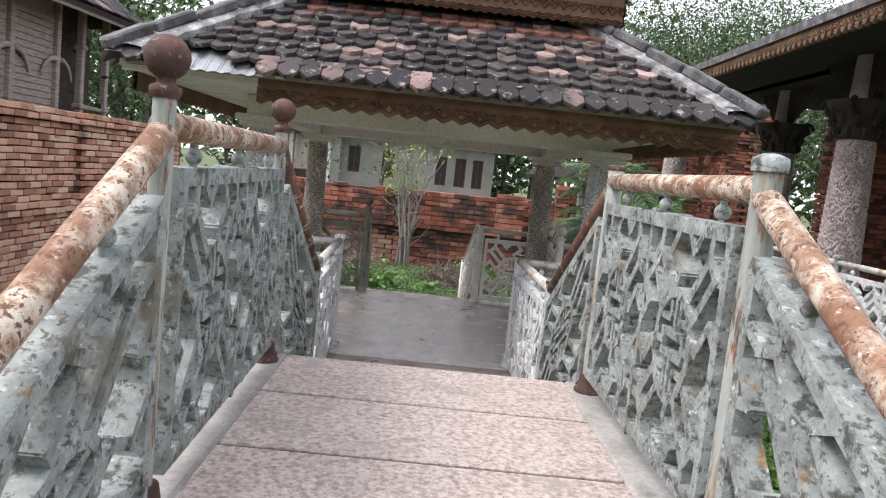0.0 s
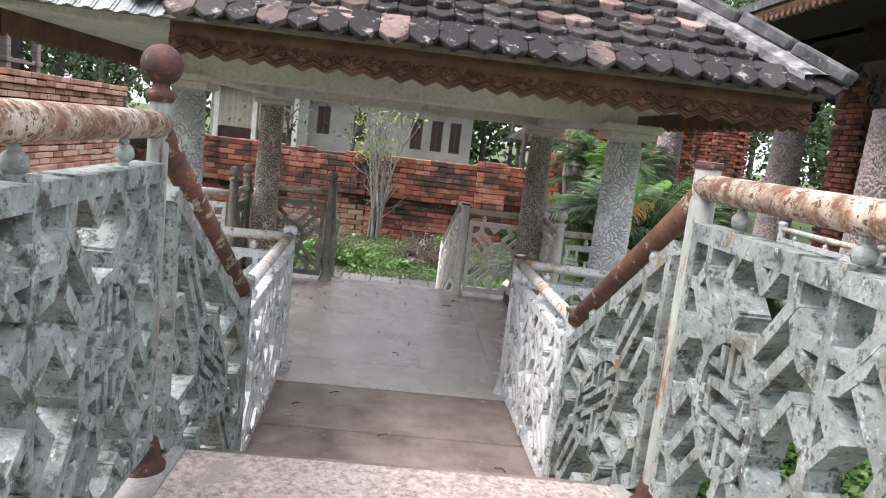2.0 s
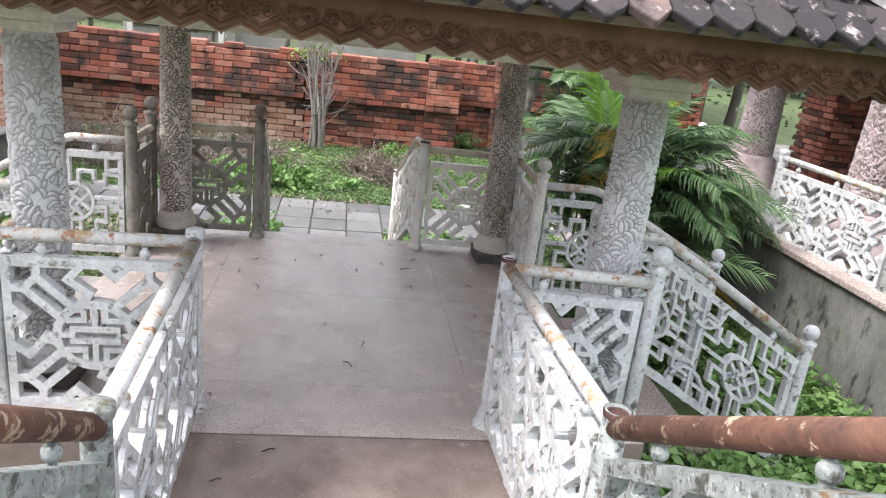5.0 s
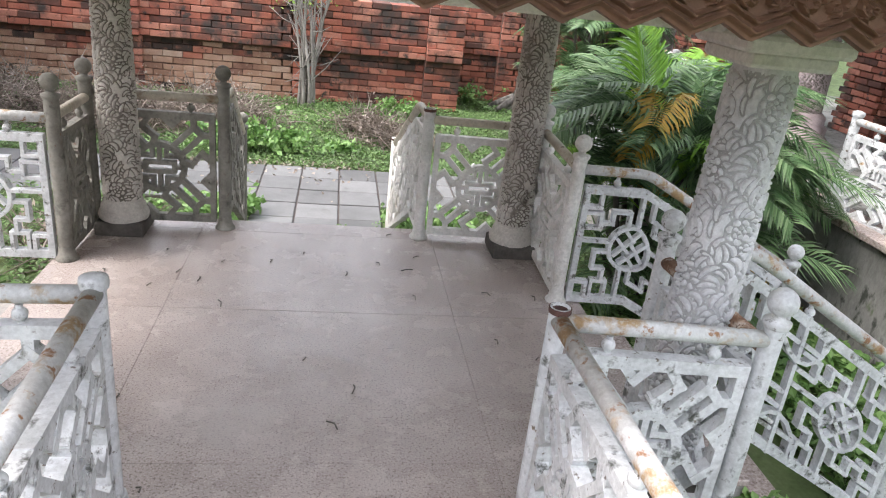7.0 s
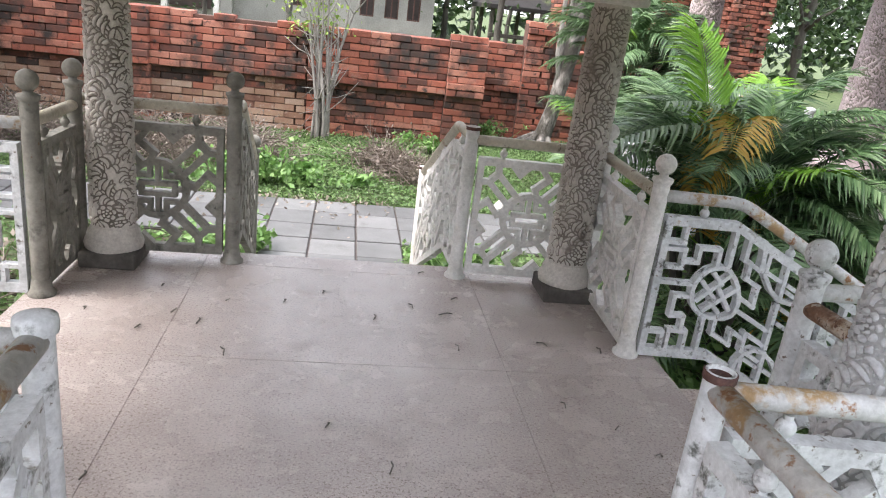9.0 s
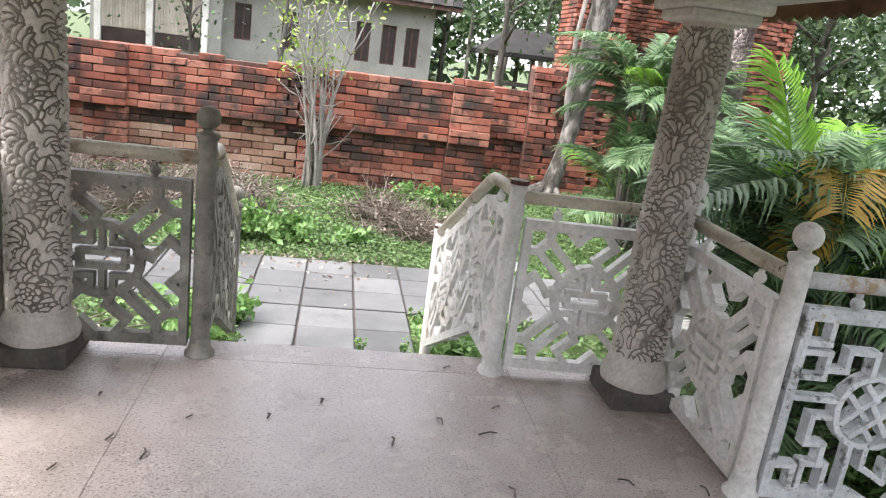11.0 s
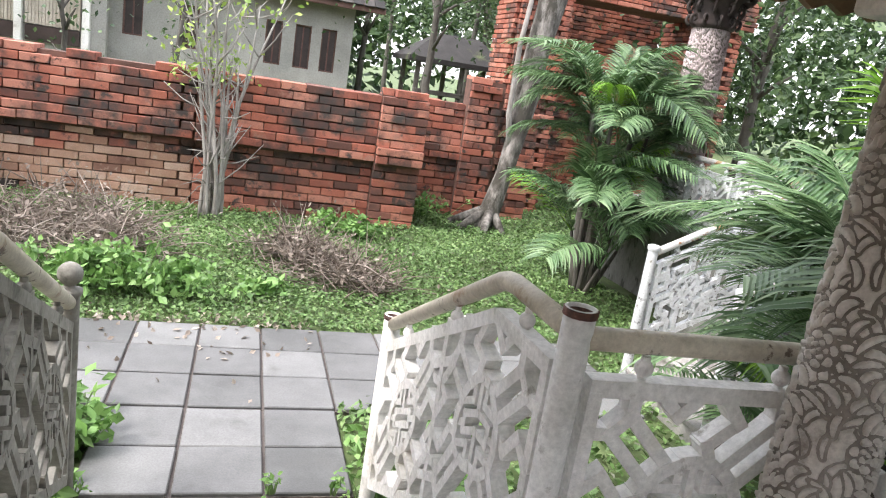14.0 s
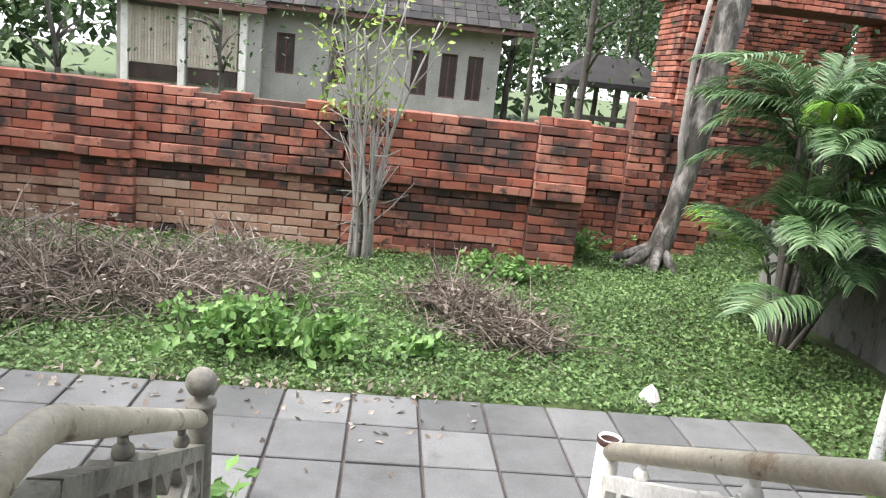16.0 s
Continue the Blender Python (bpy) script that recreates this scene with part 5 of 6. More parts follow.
tagged(part("shingles", sh, tile_rest, cabin), kind="stuff")

# ---- hall to the east ----
PLX, HALL = 4.05, 0.20
hall = thing("hall_terrace", "raised grey cement terrace of the hall with pink coping", "terrace", at=(6, 9, GROUND), kind="structure")
part("plinth", Build().prism([(PLX, 3.5), (12, 3.5), (12, 16.0), (PLX + 0.3, 16.0), (PLX + 0.3, 12.75), (PLX, 12.75)], -0.95, HALL), terrace_mat, hall)
for i in range(6):
    part("coping_slab", Build().box((PLX + 0.14, 4.0 + 1.0 * i, HALL + 0.025), (0.36, 0.985, 0.06), None, 0.008), terrazzo, hall)


def hall_column(x, y, z0=HALL, top=2.85):
    ob = thing("hall_column", "stout pinkish stone column carved with vines, dark scrolled capital", "column", "hall columns", at=(x, y, z0))
    part("base", Build().lathe((x, y, z0), [(0.40, 0), (0.40, 0.10), (0.36, 0.13), (0.37, 0.22), (0.32, 0.27), (0.33, 0.34), (0.27, 0.40)], 28), column_pink, ob)
    shaft = part("shaft", Build().lathe((x, y, z0 + 0.37), [(0.25, 0), (0.20, top - z0 - 0.82)], 36), groove_mat, ob, "darker ground of the carving")
    part("carving", carved_shaft(x, y, z0 + 0.38, top - 0.45, 0.25, 0.20, 0.03, 110, 0.014), column_pink, shaft)
    cap = part("capital", Build().lathe((x, y, top - 0.47), [(0.21, 0), (0.26, 0.04), (0.22, 0.09), (0.27, 0.30), (0.38, 0.40), (0.38, 0.46)], 24), carved_dark, ob, "dark carved scrolled capital")
    for k in range(4):
        a = k * math.pi / 2 + 0.78
        c = Vector((x + 0.34 * math.cos(a), y + 0.34 * math.sin(a), top - 0.10))
        curl = [c + Vector((math.cos(a) * r * math.cos(t), math.sin(a) * r * math.cos(t), r * math.sin(t))) for t, r in zip(np.linspace(0, 9, 22), np.linspace(0.12, 0.02, 22))]
        part("scroll", Build().tube(curl, 0.028, 8), carved_dark, cap)
    for row, (rr, zz, cr, cnt) in enumerate(((0.25, top - 0.38, 0.055, 10), (0.27, top - 0.24, 0.06, 10), (0.31, top - 0.13, 0.06, 8))):
        curls = Build()
        for k in range(cnt):
            a = (k + 0.5 * (row % 2)) * 2 * math.pi / cnt
            c = Vector((x + rr * math.cos(a), y + rr * math.sin(a), zz))
            curls.tube([c + Vector((math.cos(a) * q * math.cos(t), math.sin(a) * q * math.cos(t), q * 1.2 * math.sin(t))) for t, q in zip(np.linspace(-1.6, 5, 12), np.linspace(cr, 0.012, 12))], 0.019, 6)
        part("leaf_ring", curls, carved_dark, cap)
    part("upper_post", Build().lathe((x, y, top - 0.02), [(0.16, 0), (0.14, 0.5), (0.14, 1.0)], 20), column_pink, ob)
    for k in (-1, 1):
        ts = np.linspace(0, 1, 22)
        vs = []
        for t in ts:
            zl = top + 0.02 + 0.60 * t ** 1.5 + 0.022 * math.sin(t * 40)
            for dx in (-0.045, 0.045):
                vs += [(x + dx, y + k * (0.13 + 0.80 * t), zl), (x + dx, y + k * (0.13 + 0.80 * t), 3.39)]
        fs = []
        for i in range(21):
            a, c = 4 * i, 4 * i + 4
            fs += [(a, c, c + 1, a + 1), (a + 2, a + 3, c + 3, c + 2), (a, a + 2, c + 2, c), (a + 1, c + 1, c + 3, a + 3)]
        plate = part("bracket", Build().add(vs, fs + [(0, 1, 3, 2)]), carved_dark, ob, "dark carved bracket")
        rim = [(x, y + k * (0.13 + 0.80 * t), top + 0.02 + 0.60 * t ** 1.5) for t in ts]
        part("rim", Build().tube(rim, 0.034, 7), carved_dark, plate)
    return ob


for x, y in ((4.95, 8.55), (5.55, 11.7), (4.75, 14.4), (4.75, 5.4), (8.2, 8.6), (8.4, 12.4)):
    hall_column(x, y)
eave = thing("hall_roof", "broad dark hall roof with ochre carved eave boards", "roof", at=(7, 9, 3.5), kind="structure")
part("roof_slab", Build().add([(3.75, 4.0, 3.52), (3.75, 13.5, 3.52), (9.0, 13.5, 5.6), (9.0, 4.0, 5.6), (3.75, 4.0, 3.42), (3.75, 13.5, 3.42), (9.0, 13.5, 5.5), (9.0, 4.0, 5.5), (14, 4, 3.5), (14, 13.5, 3.5)],
                              [(0, 3, 2, 1), (4, 5, 6, 7), (0, 1, 5, 4), (1, 2, 6, 5), (0, 4, 7, 3), (3, 8, 9, 2)]), ridge_mat, eave)
part("fascia", carved_board(9.5, 0.26, pose(0, 0, 0, 0, 0, -90), (3.80, 8.75, 3.50), tooth=0.12, step=0.012), gilt, eave, "ochre carved eave board")
part("ceiling_boards", Build().box((8.9, 8.75, 3.40), (10.0, 9.4, 0.04)), shade_boards, eave, "boarded ceiling darkened for shade")
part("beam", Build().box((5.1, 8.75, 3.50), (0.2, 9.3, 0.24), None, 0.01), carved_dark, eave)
# Added screen that hides the bright background and keeps the hall interior dark.
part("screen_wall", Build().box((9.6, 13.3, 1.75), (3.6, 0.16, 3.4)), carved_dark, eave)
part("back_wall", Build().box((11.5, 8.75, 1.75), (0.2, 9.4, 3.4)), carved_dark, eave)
brick_run("hall_pillar", 6.9, 7.8, HALL, 3.3, 12.0, "square red brick pillar in the hall with a recessed panel", length=0.26, course=0.085, core=0.7)
HLB = "white cast lattice railing on the hall terrace"
HT = HALL + 0.79
for ya, yb, xa, xb in ((5.6, 7.25, 4.22, 4.21), (7.25, 8.92, 4.21, 4.18), (11.68, 12.68, 4.20, 4.28), (12.68, 14.1, 4.28, 4.42)):
    railing([(xa, ya, HT), (xb, yb, HT)], HLB, paint_white, rail_white, LONGEVITY, [(xa, ya, HALL, HT + 0.07, "cap"), (xb, yb, HALL, HT + 0.07, "cap")], group="terrace railings", height=0.66)
stairs("stairs_hall", (PLX, 11.08), (-1, 0), (0, 1), 0.158, 0.24, 5, 1.0, HALL, cement, "cement steps up to the hall terrace")
for y in (10.54, 11.62):
    railing([(2.86, y, 0.34), (4.12, y, HT)], "white lattice railing beside the hall steps", paint_white, rail_white, MEANDER, [(2.86, y, GROUND, 0.40, "cap"), (4.12, y, HALL, HT + 0.07, "cap")], group="terrace railings", height=0.70)


# ---- plants ----
def frond_mesh(length, droop, material, seed, pairs=36, leaf=0.46):
    """A feather palm frond rising along +x and bending down, folded leaflets on both sides."""
    r = np.random.default_rng(seed)
    b = Build()
    ts = np.linspace(0, 1, 14)
    spine = [Vector((length * (t - 0.12 * t * t), 0, length * (0.62 * t - droop * t * t))) for t in ts]
    b.tube(spine, [0.012 * (1 - 0.85 * t) for t in ts], 5)
    for i in range(pairs):
        t = 0.16 + 0.84 * i / pairs
        k = t * 13
        j = min(int(k), 12)
        p = spine[j].lerp(spine[j + 1], k - j)
        d = (spine[j + 1] - spine[j]).normalized()
        ln = leaf * (0.55 + 0.9 * math.sin(math.pi * min(1, 0.15 + 0.8 * t))) * r.uniform(0.85, 1.1) * 0.72
        for s in (-1, 1):
            w = (d * 0.75 + Vector((0, s, 0.42 - 0.2 * t))).normalized()
            sag = r.uniform(0.4, 1.3)
            m1 = p + w * ln * 0.35 + Vector((0, 0, 0.03 * ln))
            m2 = p + w * ln * 0.72 + Vector((0, 0, -0.16 * ln * sag))
            tip = p + w * ln * 0.98 + Vector((0, 0, -0.48 * ln * sag))
            n = w.cross(d).normalized().cross(w) * 0.0135
            up = Vector((0, 0, 0.005))
            b.add([p, m1 - n, m1 - up, m1 + n, m2 - n * 0.8, m2 - up, m2 + n * 0.8, tip], [(0, 2, 1), (0, 3, 2), (1, 2, 5, 4), (2, 3, 6, 5), (4, 5, 7), (5, 6, 7)])
    return b.mesh("frond", material)


F = [frond_mesh(1.35, 0.62, palm_mat, 1), frond_mesh(1.2, 0.45, palm_mat, 2), frond_mesh(1.45, 0.78, palm_mat, 3)]
F_LIME, F_DRY = frond_mesh(1.2, 0.25, palm_lime, 5), frond_mesh(1.2, 0.9, palm_dry, 6)


def palm(x, y, height, stems, fronds, label, seed, dry=1, lime=1, spread=0.35, z=GROUND):
    r = np.random.default_rng(seed)
    ob = thing("areca_palm", label, "palm", "garden palms", at=(x, y, z))
    crowns = []
    for i in range(stems):
        a, d = r.uniform(0, 6.28), spread * r.uniform(0.15, 1)
        h = height * r.uniform(0.12, 1.0)
        top = Vector((d * 1.6 * math.cos(a), d * 1.6 * math.sin(a), h))
        foot = Vector((d * 0.5 * math.cos(a), d * 0.5 * math.sin(a), -0.03))
        b = Build().tube([foot.lerp(top, t) for t in np.linspace(0, 1, 7)], [0.035, 0.03, 0.03, 0.028, 0.026, 0.022, 0.018], 8)
        o = new("stem", b.mesh("stem", bark_dark))
        o.parent = ob
        crowns.append((top, a))
    for i in range(fronds):
        top, a = crowns[i % stems]
        me = F[i % 3]
        if i < lime:
            me = F_LIME
        elif i >= fronds - dry:
            me = F_DRY
        az = math.degrees(a) + r.normal(0, 60)
        tilt = r.uniform(-58, -2 if stems < 22 else 2)
        s = r.uniform(0.62, 1.02)
        piece("frond", me, ob, pose(*top, 0, tilt, az) @ Matrix.Scale(s, 4))
    return ob


PL = "areca palm clump with arching green fronds"
near_palm = palm(2.62, 9.0, 1.7, 20, 96, PL + " beside the pavilion steps", 3, dry=2, lime=4, spread=0.38)
for az, up, lean, size in ((236, 1.66, -20, 0.66), (222, 1.50, -4, 0.50)):
    piece("frond", F_DRY, near_palm, pose(0.12 * math.cos(radians(az)), 0.12 * math.sin(radians(az)), up, 0, lean, az) @ Matrix.Scale(size, 4))
palm(3.5, 9.7, 1.2, 8, 24, PL + " by the terrace", 8, dry=1, lime=3, spread=0.25)
palm(3.55, 14.0, 2.2, 22, 84, PL + " on the lawn", 12, dry=0, lime=5, spread=0.28)


def leaves_on(b, centre, spread, count, size, r, flat=0.35):
    """Loose leaves round a centre."""
    for _ in range(count):
        p = Vector(centre) + Vector((r.normal(0, spread[0]), r.normal(0, spread[1]), r.normal(0, spread[2])))
        m = pose(0, 0, 0, r.normal(0, 40), r.normal(0, 40), r.uniform(0, 360)).to_3x3()
        s = size * r.uniform(0.6, 1.3)
        b.add([p + m @ Vector(q) * s for q in ((-0.5, 0, 0), (0, -0.32, 0.06), (0.6, 0, 0), (0, 0.32, 0.06))], [(0, 1, 2, 3)])


def tree(x, y, height, stems, label, bark_m, leaf_m, seed, lean=0.25, leaf_count=900, leaf_size=0.10, r0=0.05, crown=0.55, z=GROUND, name="tree", forks=4):
    r = np.random.default_rng(seed)
    ob = thing(name, label, "tree", at=(x, y, z))
    trunk, crown_b = Build(), Build()
    tips = []
    for i in range(stems):
        a = r.uniform(0, 6.28)
        d = lean * r.uniform(0.3, 1)
        h = height * r.uniform(0.75, 1)
        pts = [Vector((x + 0.15 * math.cos(a) * (stems > 1) + d * t * t * h * 0.5 * math.cos(a) + r.normal(0, 0.02), y + 0.15 * math.sin(a) * (stems > 1) + d * t * t * h * 0.5 * math.sin(a) + r.normal(0, 0.02), z - 0.05 + h * t)) for t in np.linspace(0, 1, 10)]
        trunk.tube(pts, [r0 * (1 - 0.75 * t) for t in np.linspace(0, 1, 10)], 8)
        for _ in range(forks):
            k = r.integers(4, 9)
            e = pts[k] + Vector((r.normal(0, 0.22), r.normal(0, 0.22), r.uniform(0.1, 0.4))) * height * 0.32
            trunk.tube([pts[k], pts[k].lerp(e, 0.5) + Vector((0, 0, 0.05)), e], [r0 * 0.4, r0 * 0.28, r0 * 0.12], 6)
            tips.append(e)
        tips.append(pts[-1])
    for t in tips:
        leaves_on(crown_b, t, (height * 0.09 * crown * 2, height * 0.09 * crown * 2, height * 0.07 * crown * 2), max(1, leaf_count // len(tips)), leaf_size, r)
    part("trunk", trunk, bark_m, ob)
    part("crown", crown_b, leaf_m, ob)
    return ob


shrub = thing("shrub_tree", "slender many-stemmed pale shrub with few yellow-green leaves by the brick wall", "tree", at=(-0.55, 15.9, GROUND))
r = np.random.default_rng(21)
lf = Build()
for i in range(15):
    a, out = r.uniform(0, 6.28), r.uniform(0.05, 0.36)
    h, ph = r.uniform(1.7, 3.4), r.uniform(0, 6.28)
    pts = [Vector((-0.55 + math.cos(a) * (0.11 + out * t ** 2.2 * h * 0.55) + 0.035 * math.sin(5 * t + ph) * (1 + t), 15.9 + math.sin(a) * (0.09 + out * t ** 2.2 * h * 0.5) + 0.03 * math.cos(6 * t + ph), GROUND - 0.04 + h * t)) for t in np.linspace(0, 1, 12)]
    st = Build().tube(pts, [r.uniform(0.020, 0.034) * (1 - 0.7 * t) for t in np.linspace(0, 1, 12)], 8)
    for _ in range(4):
        k = int(r.integers(3, 11))
        b_ = r.uniform(0, 6.28)
        e = pts[k] + Vector((math.cos(b_) * r.uniform(0.2, 0.55), math.sin(b_) * r.uniform(0.1, 0.4), r.uniform(0.1, 0.6)))
        st.tube([pts[k], pts[k].lerp(e, 0.5) + Vector((0, 0, -0.04)), e], [0.011, 0.008, 0.004], 6)
        if e.z > 1.0:
            leaves_on(lf, e, (0.13, 0.13, 0.10), 16 if e.x < -0.4 else 5, 0.075, r)
    part("stem", st, bark, shrub)
for _ in range(14):
    b_, q = r.uniform(0, 6.28), Vector((-0.55, 15.9, GROUND + r.uniform(0.2, 0.9)))
    e = q + Vector((math.cos(b_) * r.uniform(0.25, 0.55), -abs(math.sin(b_)) * 0.3, r.uniform(-0.3, 0.35)))
    part("twig", Build().tube([q, q.lerp(e, 0.5) + Vector((0, 0, 0.08)), e], [0.010, 0.007, 0.003], 6), bark, shrub)
part("foliage", lf, lime_leaf, shrub, "sparse yellow-green leaves")
ob = thing("leaning_trunk", "leaning pale old trunk with spread roots beside the wall corner", "tree", at=(3.2, 17.0, GROUND))
part("trunk", Build().tube([(3.22, 16.95, -0.85), (3.42, 17.0, -0.45), (3.54, 17.0, 0.1), (3.66, 17.05, 0.8), (3.72, 17.08, 1.4), (3.76, 17.1, 2.0), (3.86, 17.1, 2.7), (3.9, 17.15, 3.6), (4.0, 17.2, 4.8)], [0.20, 0.16, 0.13, 0.15, 0.20, 0.18, 0.21, 0.17, 0.13], 14), bark_mid, ob)
for k, (dx, dy) in enumerate(((-0.5, -0.3), (0.35, -0.4), (-0.1, -0.6), (-0.6, 0.2))):
    part("root", Build().tube([(3.42, 17.0, -0.42), (3.33 + dx * 0.5, 17 + dy * 0.5, -0.62), (3.25 + dx, 17 + dy, -0.82)], [0.09, 0.07, 0.03], 8), bark_mid, ob)
part("limb", Build().tube([(3.60, 17.0, 0.2), (3.44, 16.96, 1.0), (3.42, 16.95, 2.0), (3.55, 16.95, 3.4)], [0.05, 0.045, 0.04, 0.03], 8), bark, ob)
for i, (x, y, h) in enumerate([(-5.9, 20.5, 4.2), (-3.1, 20.0, 3.9), (-1.6, 21.0, 4.2)]):
    tree(x, y, h, 1, "thin bare frangipani tree with few leaves behind the wall", bark_dark, tree_leaf, 140 + i, lean=0.3, leaf_count=150, leaf_size=0.10, r0=0.08, crown=0.6, forks=10)
TL = "garden tree with dark trunk and open leafy crown"
for i, (x, y, h) in enumerate([(3.2, 21.5, 6.0), (6.0, 23.0, 7.0), (5.6, 27.0, 7.5), (11.5, 25.0, 10.0), (10.2, 30.5, 11.0), (13.5, 29.0, 11.0), (8.3, 27.5, 10.0), (2.6, 27.0, 7.5), (7.5, 25.0, 7.0), (-9.0, 24.5, 7.5), (9.5, 28.0, 8.0), (-13, 20.0, 8.0), (-12, 30, 9), (0.5, 33, 9.5), (-5, 33, 10), (6, 34, 10), (13, 33, 10), (5.2, 38, 13), (9, 36, 12), (7.0, 30, 9)]):
    tree(x, y, h, 1, TL, bark_dark, tree_leaf, 40 + i, lean=0.2, leaf_count=11000 if x > 7 else 1700, leaf_size=(0.07 if x > 7 else 0.10) + 0.004 * (y - 20), r0=0.11, crown=0.8, forks=12)
for i, (x, y, h) in enumerate([(-9.5, 16.5, 7.0), (-8.5, 19.0, 6.5), (9.8, 20.0, 7.5)]):
    tree(x, y, h, 1, "large leafy tree above the boundary wall", bark_dark, tree_leaf, 70 + i, lean=0.25, leaf_count=5000, leaf_size=0.14, r0=0.16, crown=0.9, forks=12)
shelter = thing("garden_shelter", "small open garden shelter with a dark thatched roof on posts", "shelter", at=(4.2, 23.2, GROUND))
part("roof", Build().add([(2.95, 22.3, 1.72), (5.45, 22.3, 1.72), (5.45, 24.3, 1.72), (2.95, 24.3, 1.72), (3.7, 23.3, 2.3), (4.7, 23.3, 2.3), (2.95, 22.3, 1.62), (5.45, 22.3, 1.62), (5.45, 24.3, 1.62), (2.95, 24.3, 1.62)],
                         [(0, 1, 5, 4), (1, 2, 5), (2, 3, 4, 5), (3, 0, 4), (6, 7, 1, 0), (7, 8, 2, 1), (8, 9, 3, 2), (9, 6, 0, 3), (9, 8, 7, 6)]), house_tile, shelter)
for x in (3.2, 4.2, 5.2):
    for y in (22.5, 24.1):
        part("post", Build().box((x, y, 0.4), (0.10, 0.10, 2.5), None, 0.01), bark_dark, shelter)
part("bench_rail", Build().box((4.2, 22.46, 1.0), (2.1, 0.06, 0.10), None, 0.01), bark_dark, shelter)
w = Build()
for k in range(260):
    a = radians(k * 360 / 260)
    rad = 46 + rng.uniform(0, 14)
    leaves_on(w, (rad * math.sin(a), 8 + rad * math.cos(a), rng.uniform(0.5, 6.0) + (rng.uniform(0, 5.5) if abs(math.sin(a)) < 0.75 else 0)), (1.6, 1.6, 2.6), 300, 0.85, rng)
solid("far_woods", w, tree_leaf, "distant belt of trees round the garden", "woods", "stuff")

# ground cover, by bed
def cover(name, label, material, count, area, size, height, seed, keep=None):
    r = np.random.default_rng(seed)
    b = Build()
    x0, x1, y0, y1 = area
    for _ in range(count):
        x, y = r.uniform(x0, x1), r.uniform(y0, y1)
        if keep and not keep(x, y):
            continue
        z = ground_at(x, y)
        h = height * r.uniform(0.2, 1.0) * (0.5 + 0.9 * max(0, noise.noise((x * 1.4, y * 1.4, 3)) + 0.45))
        p = Vector((x, y, z + h))
        m = pose(0, 0, 0, r.normal(0, 28), r.normal(0, 28), r.uniform(0, 360)).to_3x3()
        s = size * r.uniform(0.55, 1.25)
        b.add([p + m @ Vector(q) * s for q in ((-0.5, 0, 0), (-0.05, -0.36, 0.08), (0.6, 0, -0.05), (-0.05, 0.36, 0.08))], [(0, 1, 2, 3)])
    return solid(name, b, material, label, "ground cover", "stuff")


def free(x, y):
    """Off the paths, floors and stairs."""
    if -8.1 < x < 2.72 and 10.99 < y < 12.35 or -0.9 < x < 0.47 and 8.4 < y < 11:
        return False
    if -1.7 < x < 1.5 and 5.5 < y < 8.52 or -0.88 < x < 0.88 and y < 5.6:
        return False
    if 1.4 < x < 2.85 and 6.2 < y < 7.42 or -5.6 < x < -1.6 and 6.35 < y < 7.7:
        return False
    if x > 4.0 and y < 16 or x > 2.8 and 10.5 < y < 11.66:
        return False
    return True


cover("lawn", "low creeping green ground cover", grass_mat, 110000, (-6, 5, 11.0, 16.5), 0.042, 0.085, 5, free)
cover("lawn_near", "low green weeds beside the pavilion", grass_mat, 26000, (-5, 4.05, 7.0, 11.1), 0.055, 0.13, 6, free)
cover("lawn_south", "low green weeds beside the bridge", grass_mat, 26000, (-5, 4.05, -2, 7.0), 0.06, 0.16, 7, free)
cover("weeds_east", "leafy green weeds beside the east steps", bright_mat, 17000, (1.5, 3.95, 4.2, 8.8), 0.075, 0.26, 15, free)
cover("lawn_far", "green ground behind the garden", grass_mat, 9000, (2.1, 6, 16.4, 19.5), 0.06, 0.08, 9, free)


def herb(x, y, size, seed, z=None):
    r = np.random.default_rng(seed)
    z = ground_at(x, y) if z is None else z
    ob = thing("herb_clump", "clump of bright green broad-leaved weeds at the edge of the lawn", "plant", "weed clumps", at=(x, y, z))
    st, lf = Build(), Build()
    for _ in range(26 if size > 0.18 else 7):
        a, d, h = r.uniform(0, 6.28), size * abs(r.normal(0, 0.5)), size * r.uniform(0.25, 0.75)
        tip = Vector((x + d * math.cos(a), y + d * math.sin(a), z + h))
        st.tube([(x + 0.4 * d * math.cos(a), y + 0.4 * d * math.sin(a), z - 0.02), tip], [0.006, 0.003], 5)
        leaves_on(lf, tip, (0.05, 0.05, 0.03) if size > 0.18 else (0.02, 0.02, 0.02), 9 if size > 0.18 else 4, 0.085 if size > 0.18 else 0.04, r)
    tagged(part("greenery_base", st, grass_mat, ob), kind="stuff")
    part("foliage", lf, bright_mat, ob)


for i, (x, y, s) in enumerate([(-1.40, 13.1, 0.42), (-0.85, 12.95, 0.42), (-0.6, 13.1, 0.34), (0.05, 13.15, 0.2), (1.2, 15.6, 0.35), (0.8, 15.7, 0.35), (2.4, 17.2, 0.5), (1.75, 7.75, 0.4), (2.1, 7.6, 0.4), (1.7, 8.1, 0.4), (2.4, 7.9, 0.35), (1.9, 5.9, 0.4), (2.3, 5.7, 0.4), (1.7, 5.3, 0.35), (0.85, 9.2, 0.3), (0.75, 8.75, 0.3), (-1.1, 9.0, 0.3), (-0.95, 9.9, 0.22), (-1.0, 10.5, 0.25), (0.62, 9.4, 0.25), (-4.2, 11.0, 0.6), (-3.6, 9.5, 0.5)]):
    herb(x, y, s, 100 + i)


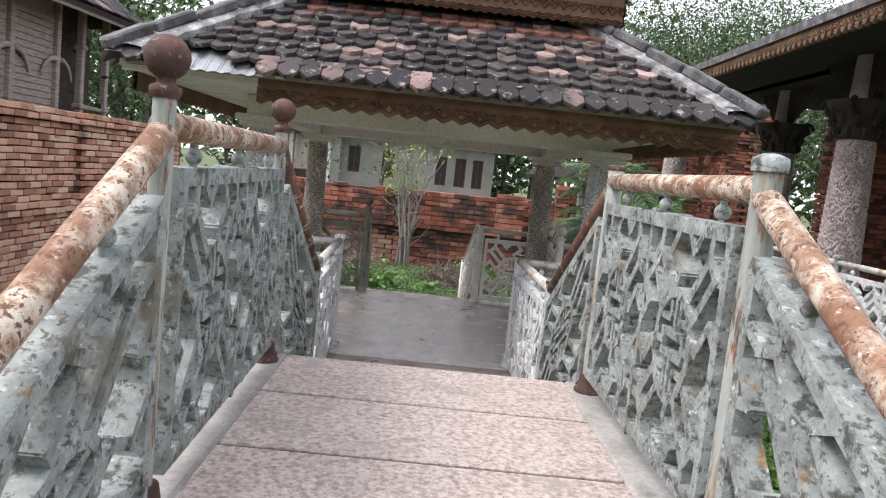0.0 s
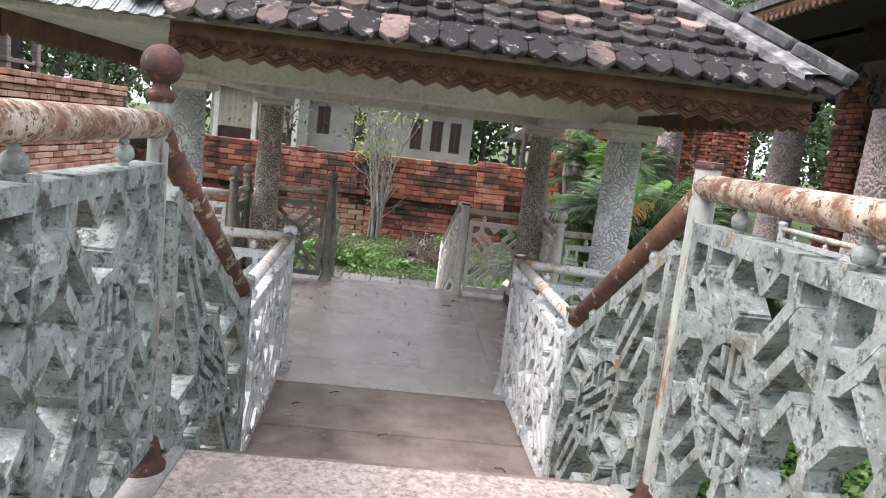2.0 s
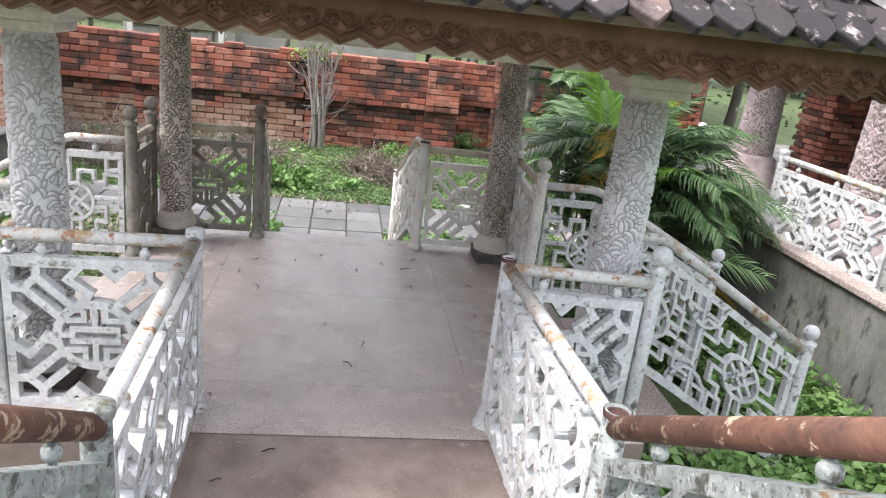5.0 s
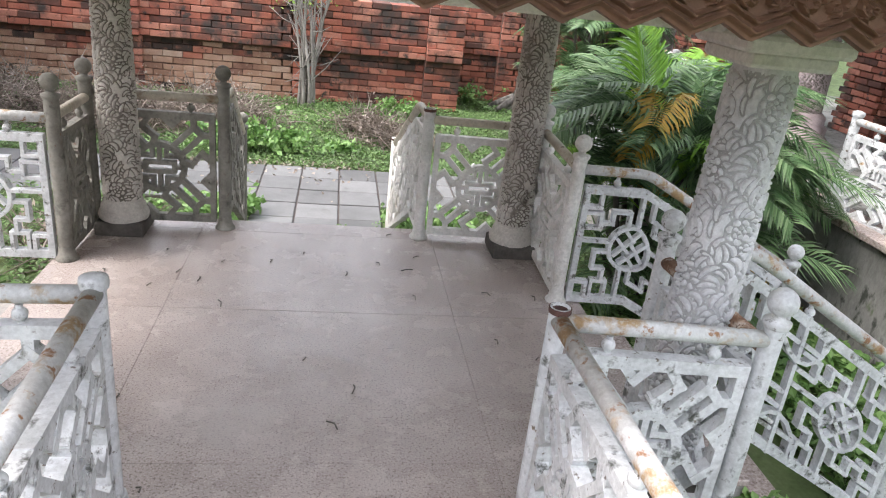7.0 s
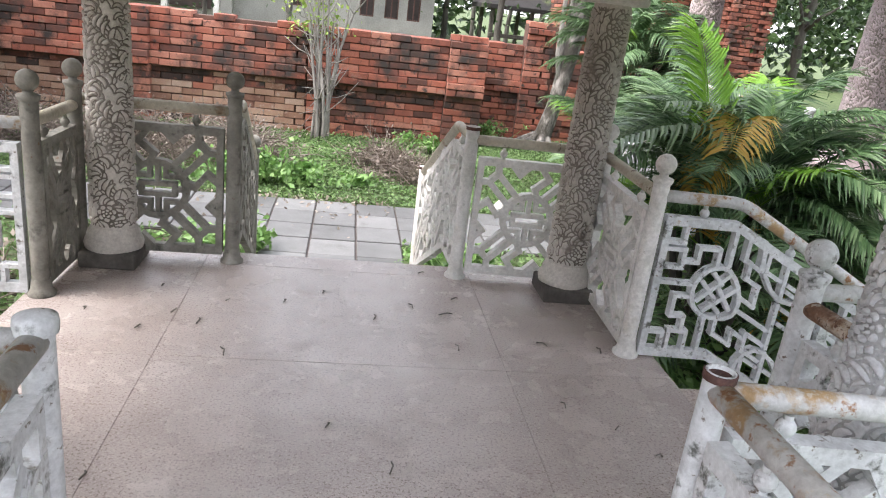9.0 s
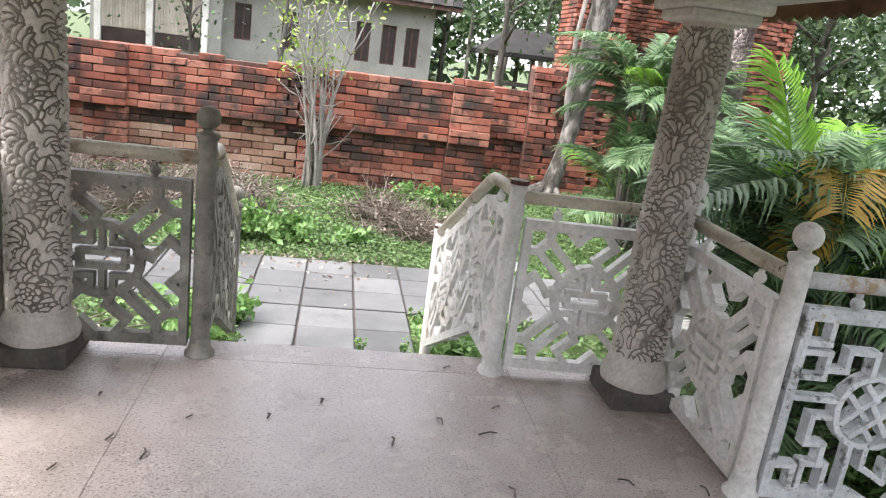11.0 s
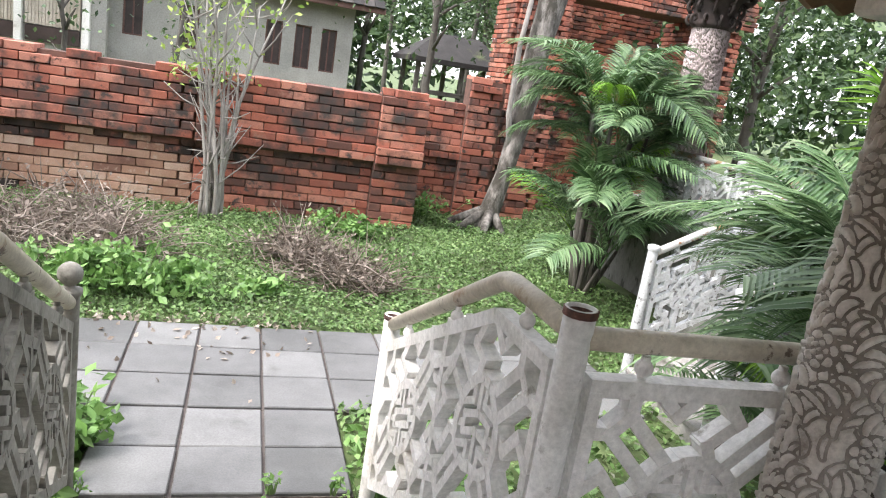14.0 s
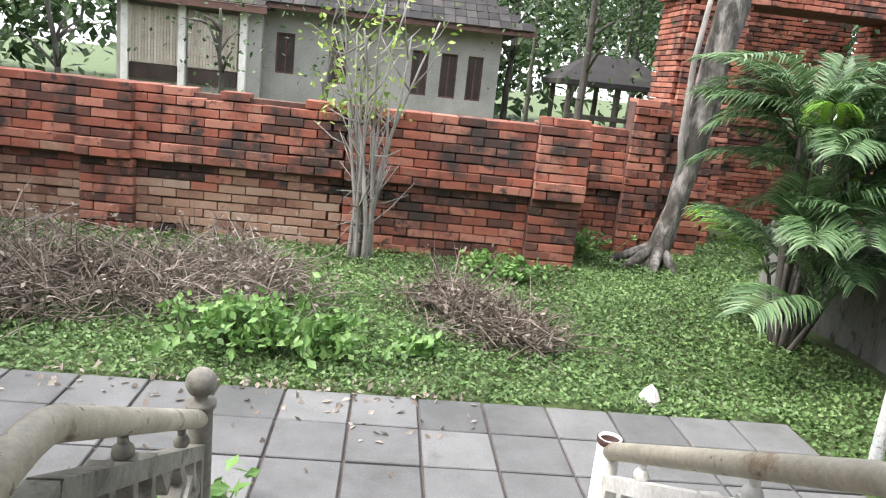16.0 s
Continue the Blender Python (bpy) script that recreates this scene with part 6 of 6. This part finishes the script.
for i, (x, y, size, z) in enumerate([(-0.85, 10.0, 0.13, -0.68), (0.05, 10.05, 0.08, -0.68), (0.34, 10.04, 0.14, -0.68), (0.52, 9.95, 0.16, -0.68)]):
    herb(x, y, size, 150 + i, z)
for i, (x, y, size) in enumerate([(-1.25, 9.4, 0.42), (-1.2, 10.1, 0.4), (-1.05, 10.7, 0.3), (0.75, 9.9, 0.36), (1.0, 9.6, 0.42), (0.72, 10.5, 0.3), (1.1, 10.3, 0.35), (-1.5, 13.0, 0.5), (-1.15, 13.05, 0.55)]):
    herb(x, y, size, 170 + i)


def brush(x, y, w, d, h, seed):
    """A heap of dead twigs."""
    r = np.random.default_rng(seed)
    z = ground_at(x, y)
    ob = thing("dead_shrub", "heap of dead brown twigs and withered leaves on the lawn", "brushwood", "brush heaps", at=(x, y, z))
    b, lf = Build(), Build()
    for _ in range(330):
        p = Vector((x + r.normal(0, w * 0.5), y + r.normal(0, d * 0.5), z))
        k = math.exp(-((p.x - x) / w) ** 2 - ((p.y - y) / d) ** 2)
        p.z += h * k * r.uniform(0, 1) ** 1.6
        q = p + Vector((r.normal(0, 0.22), r.normal(0, 0.22), r.normal(0.05, 0.14)))
        q.z = max(q.z, z)
        b.tube([p, p.lerp(q, 0.5) + Vector((0, 0, r.normal(0.01, 0.02))), q], [0.008, 0.006, 0.002], 4, False)
        if r.random() < 0.55:
            leaves_on(lf, q, (0.05, 0.05, 0.04), 2, 0.05, r)
    tagged(part("twig_mass", b, dry_mat, ob), kind="stuff")
    tagged(part("withered_foliage", lf, dry_mat, ob), kind="stuff")


for i, (x, y, w_, d_, h_) in enumerate([(-2.6, 14.3, 0.7, 0.6, 0.55), (-3.6, 14.6, 0.8, 0.6, 0.6), (-1.7, 14.6, 0.55, 0.5, 0.46), (-4.6, 14.1, 0.7, 0.7, 0.45), (0.35, 14.4, 0.42, 0.35, 0.36), (0.9, 13.6, 0.40, 0.35, 0.26), (-3.2, 13.4, 0.6, 0.4, 0.3), (-2.2, 9.6, 0.5, 0.5, 0.25), (-5.0, 15.2, 0.7, 0.5, 0.5), (-2.2, 13.75, 0.5, 0.4, 0.4), (-3.0, 14.0, 0.7, 0.5, 0.55), (-2.0, 15.0, 0.8, 0.5, 0.5), (-3.9, 13.9, 0.7, 0.5, 0.5), (-1.35, 14.2, 0.5, 0.45, 0.45), (0.6, 14.0, 0.5, 0.4, 0.34)]):
    brush(x, y, w_, d_, h_, 200 + i)
b = Build().lathe((1.78, 12.62, GROUND - 0.02), [(0.09, 0), (0.085, 0.05), (0.05, 0.11), (0.012, 0.15)], 9, False)
tagged(new("stone", b.mesh("stone", plaster)), "small pale pointed stone on the lawn", "stone")
b = Build()
r = np.random.default_rng(77)
for _ in range(260):
    x, y = r.uniform(-2.6, 0.4), 12.34 + abs(r.normal(0, 0.12)) * (1 if r.random() < 0.6 else -4)
    leaves_on(b, (x, y, GROUND + 0.034), (0, 0, 0.003), 1, 0.06, r)
solid("dry_leaves", b, pale_leaf, "scattered dry leaves along the path edge", "litter", "stuff")
b = Build()
for _ in range(40):
    x, y = r.uniform(-1.5, 1.3), r.uniform(4.3, 8.4)
    a = r.uniform(0, 6.28)
    p = Vector((x, y, 0.006))
    q = p + Vector((0.08 * math.cos(a), 0.08 * math.sin(a), 0.004)) * r.uniform(0.3, 1)
    b.tube([p, p.lerp(q, 0.5) + Vector((0.01, 0.01, 0.004)), q], 0.0035, 4)
solid("floor_litter", b, bark_dark, "small dark twigs lying on the floor", "litter", "stuff")
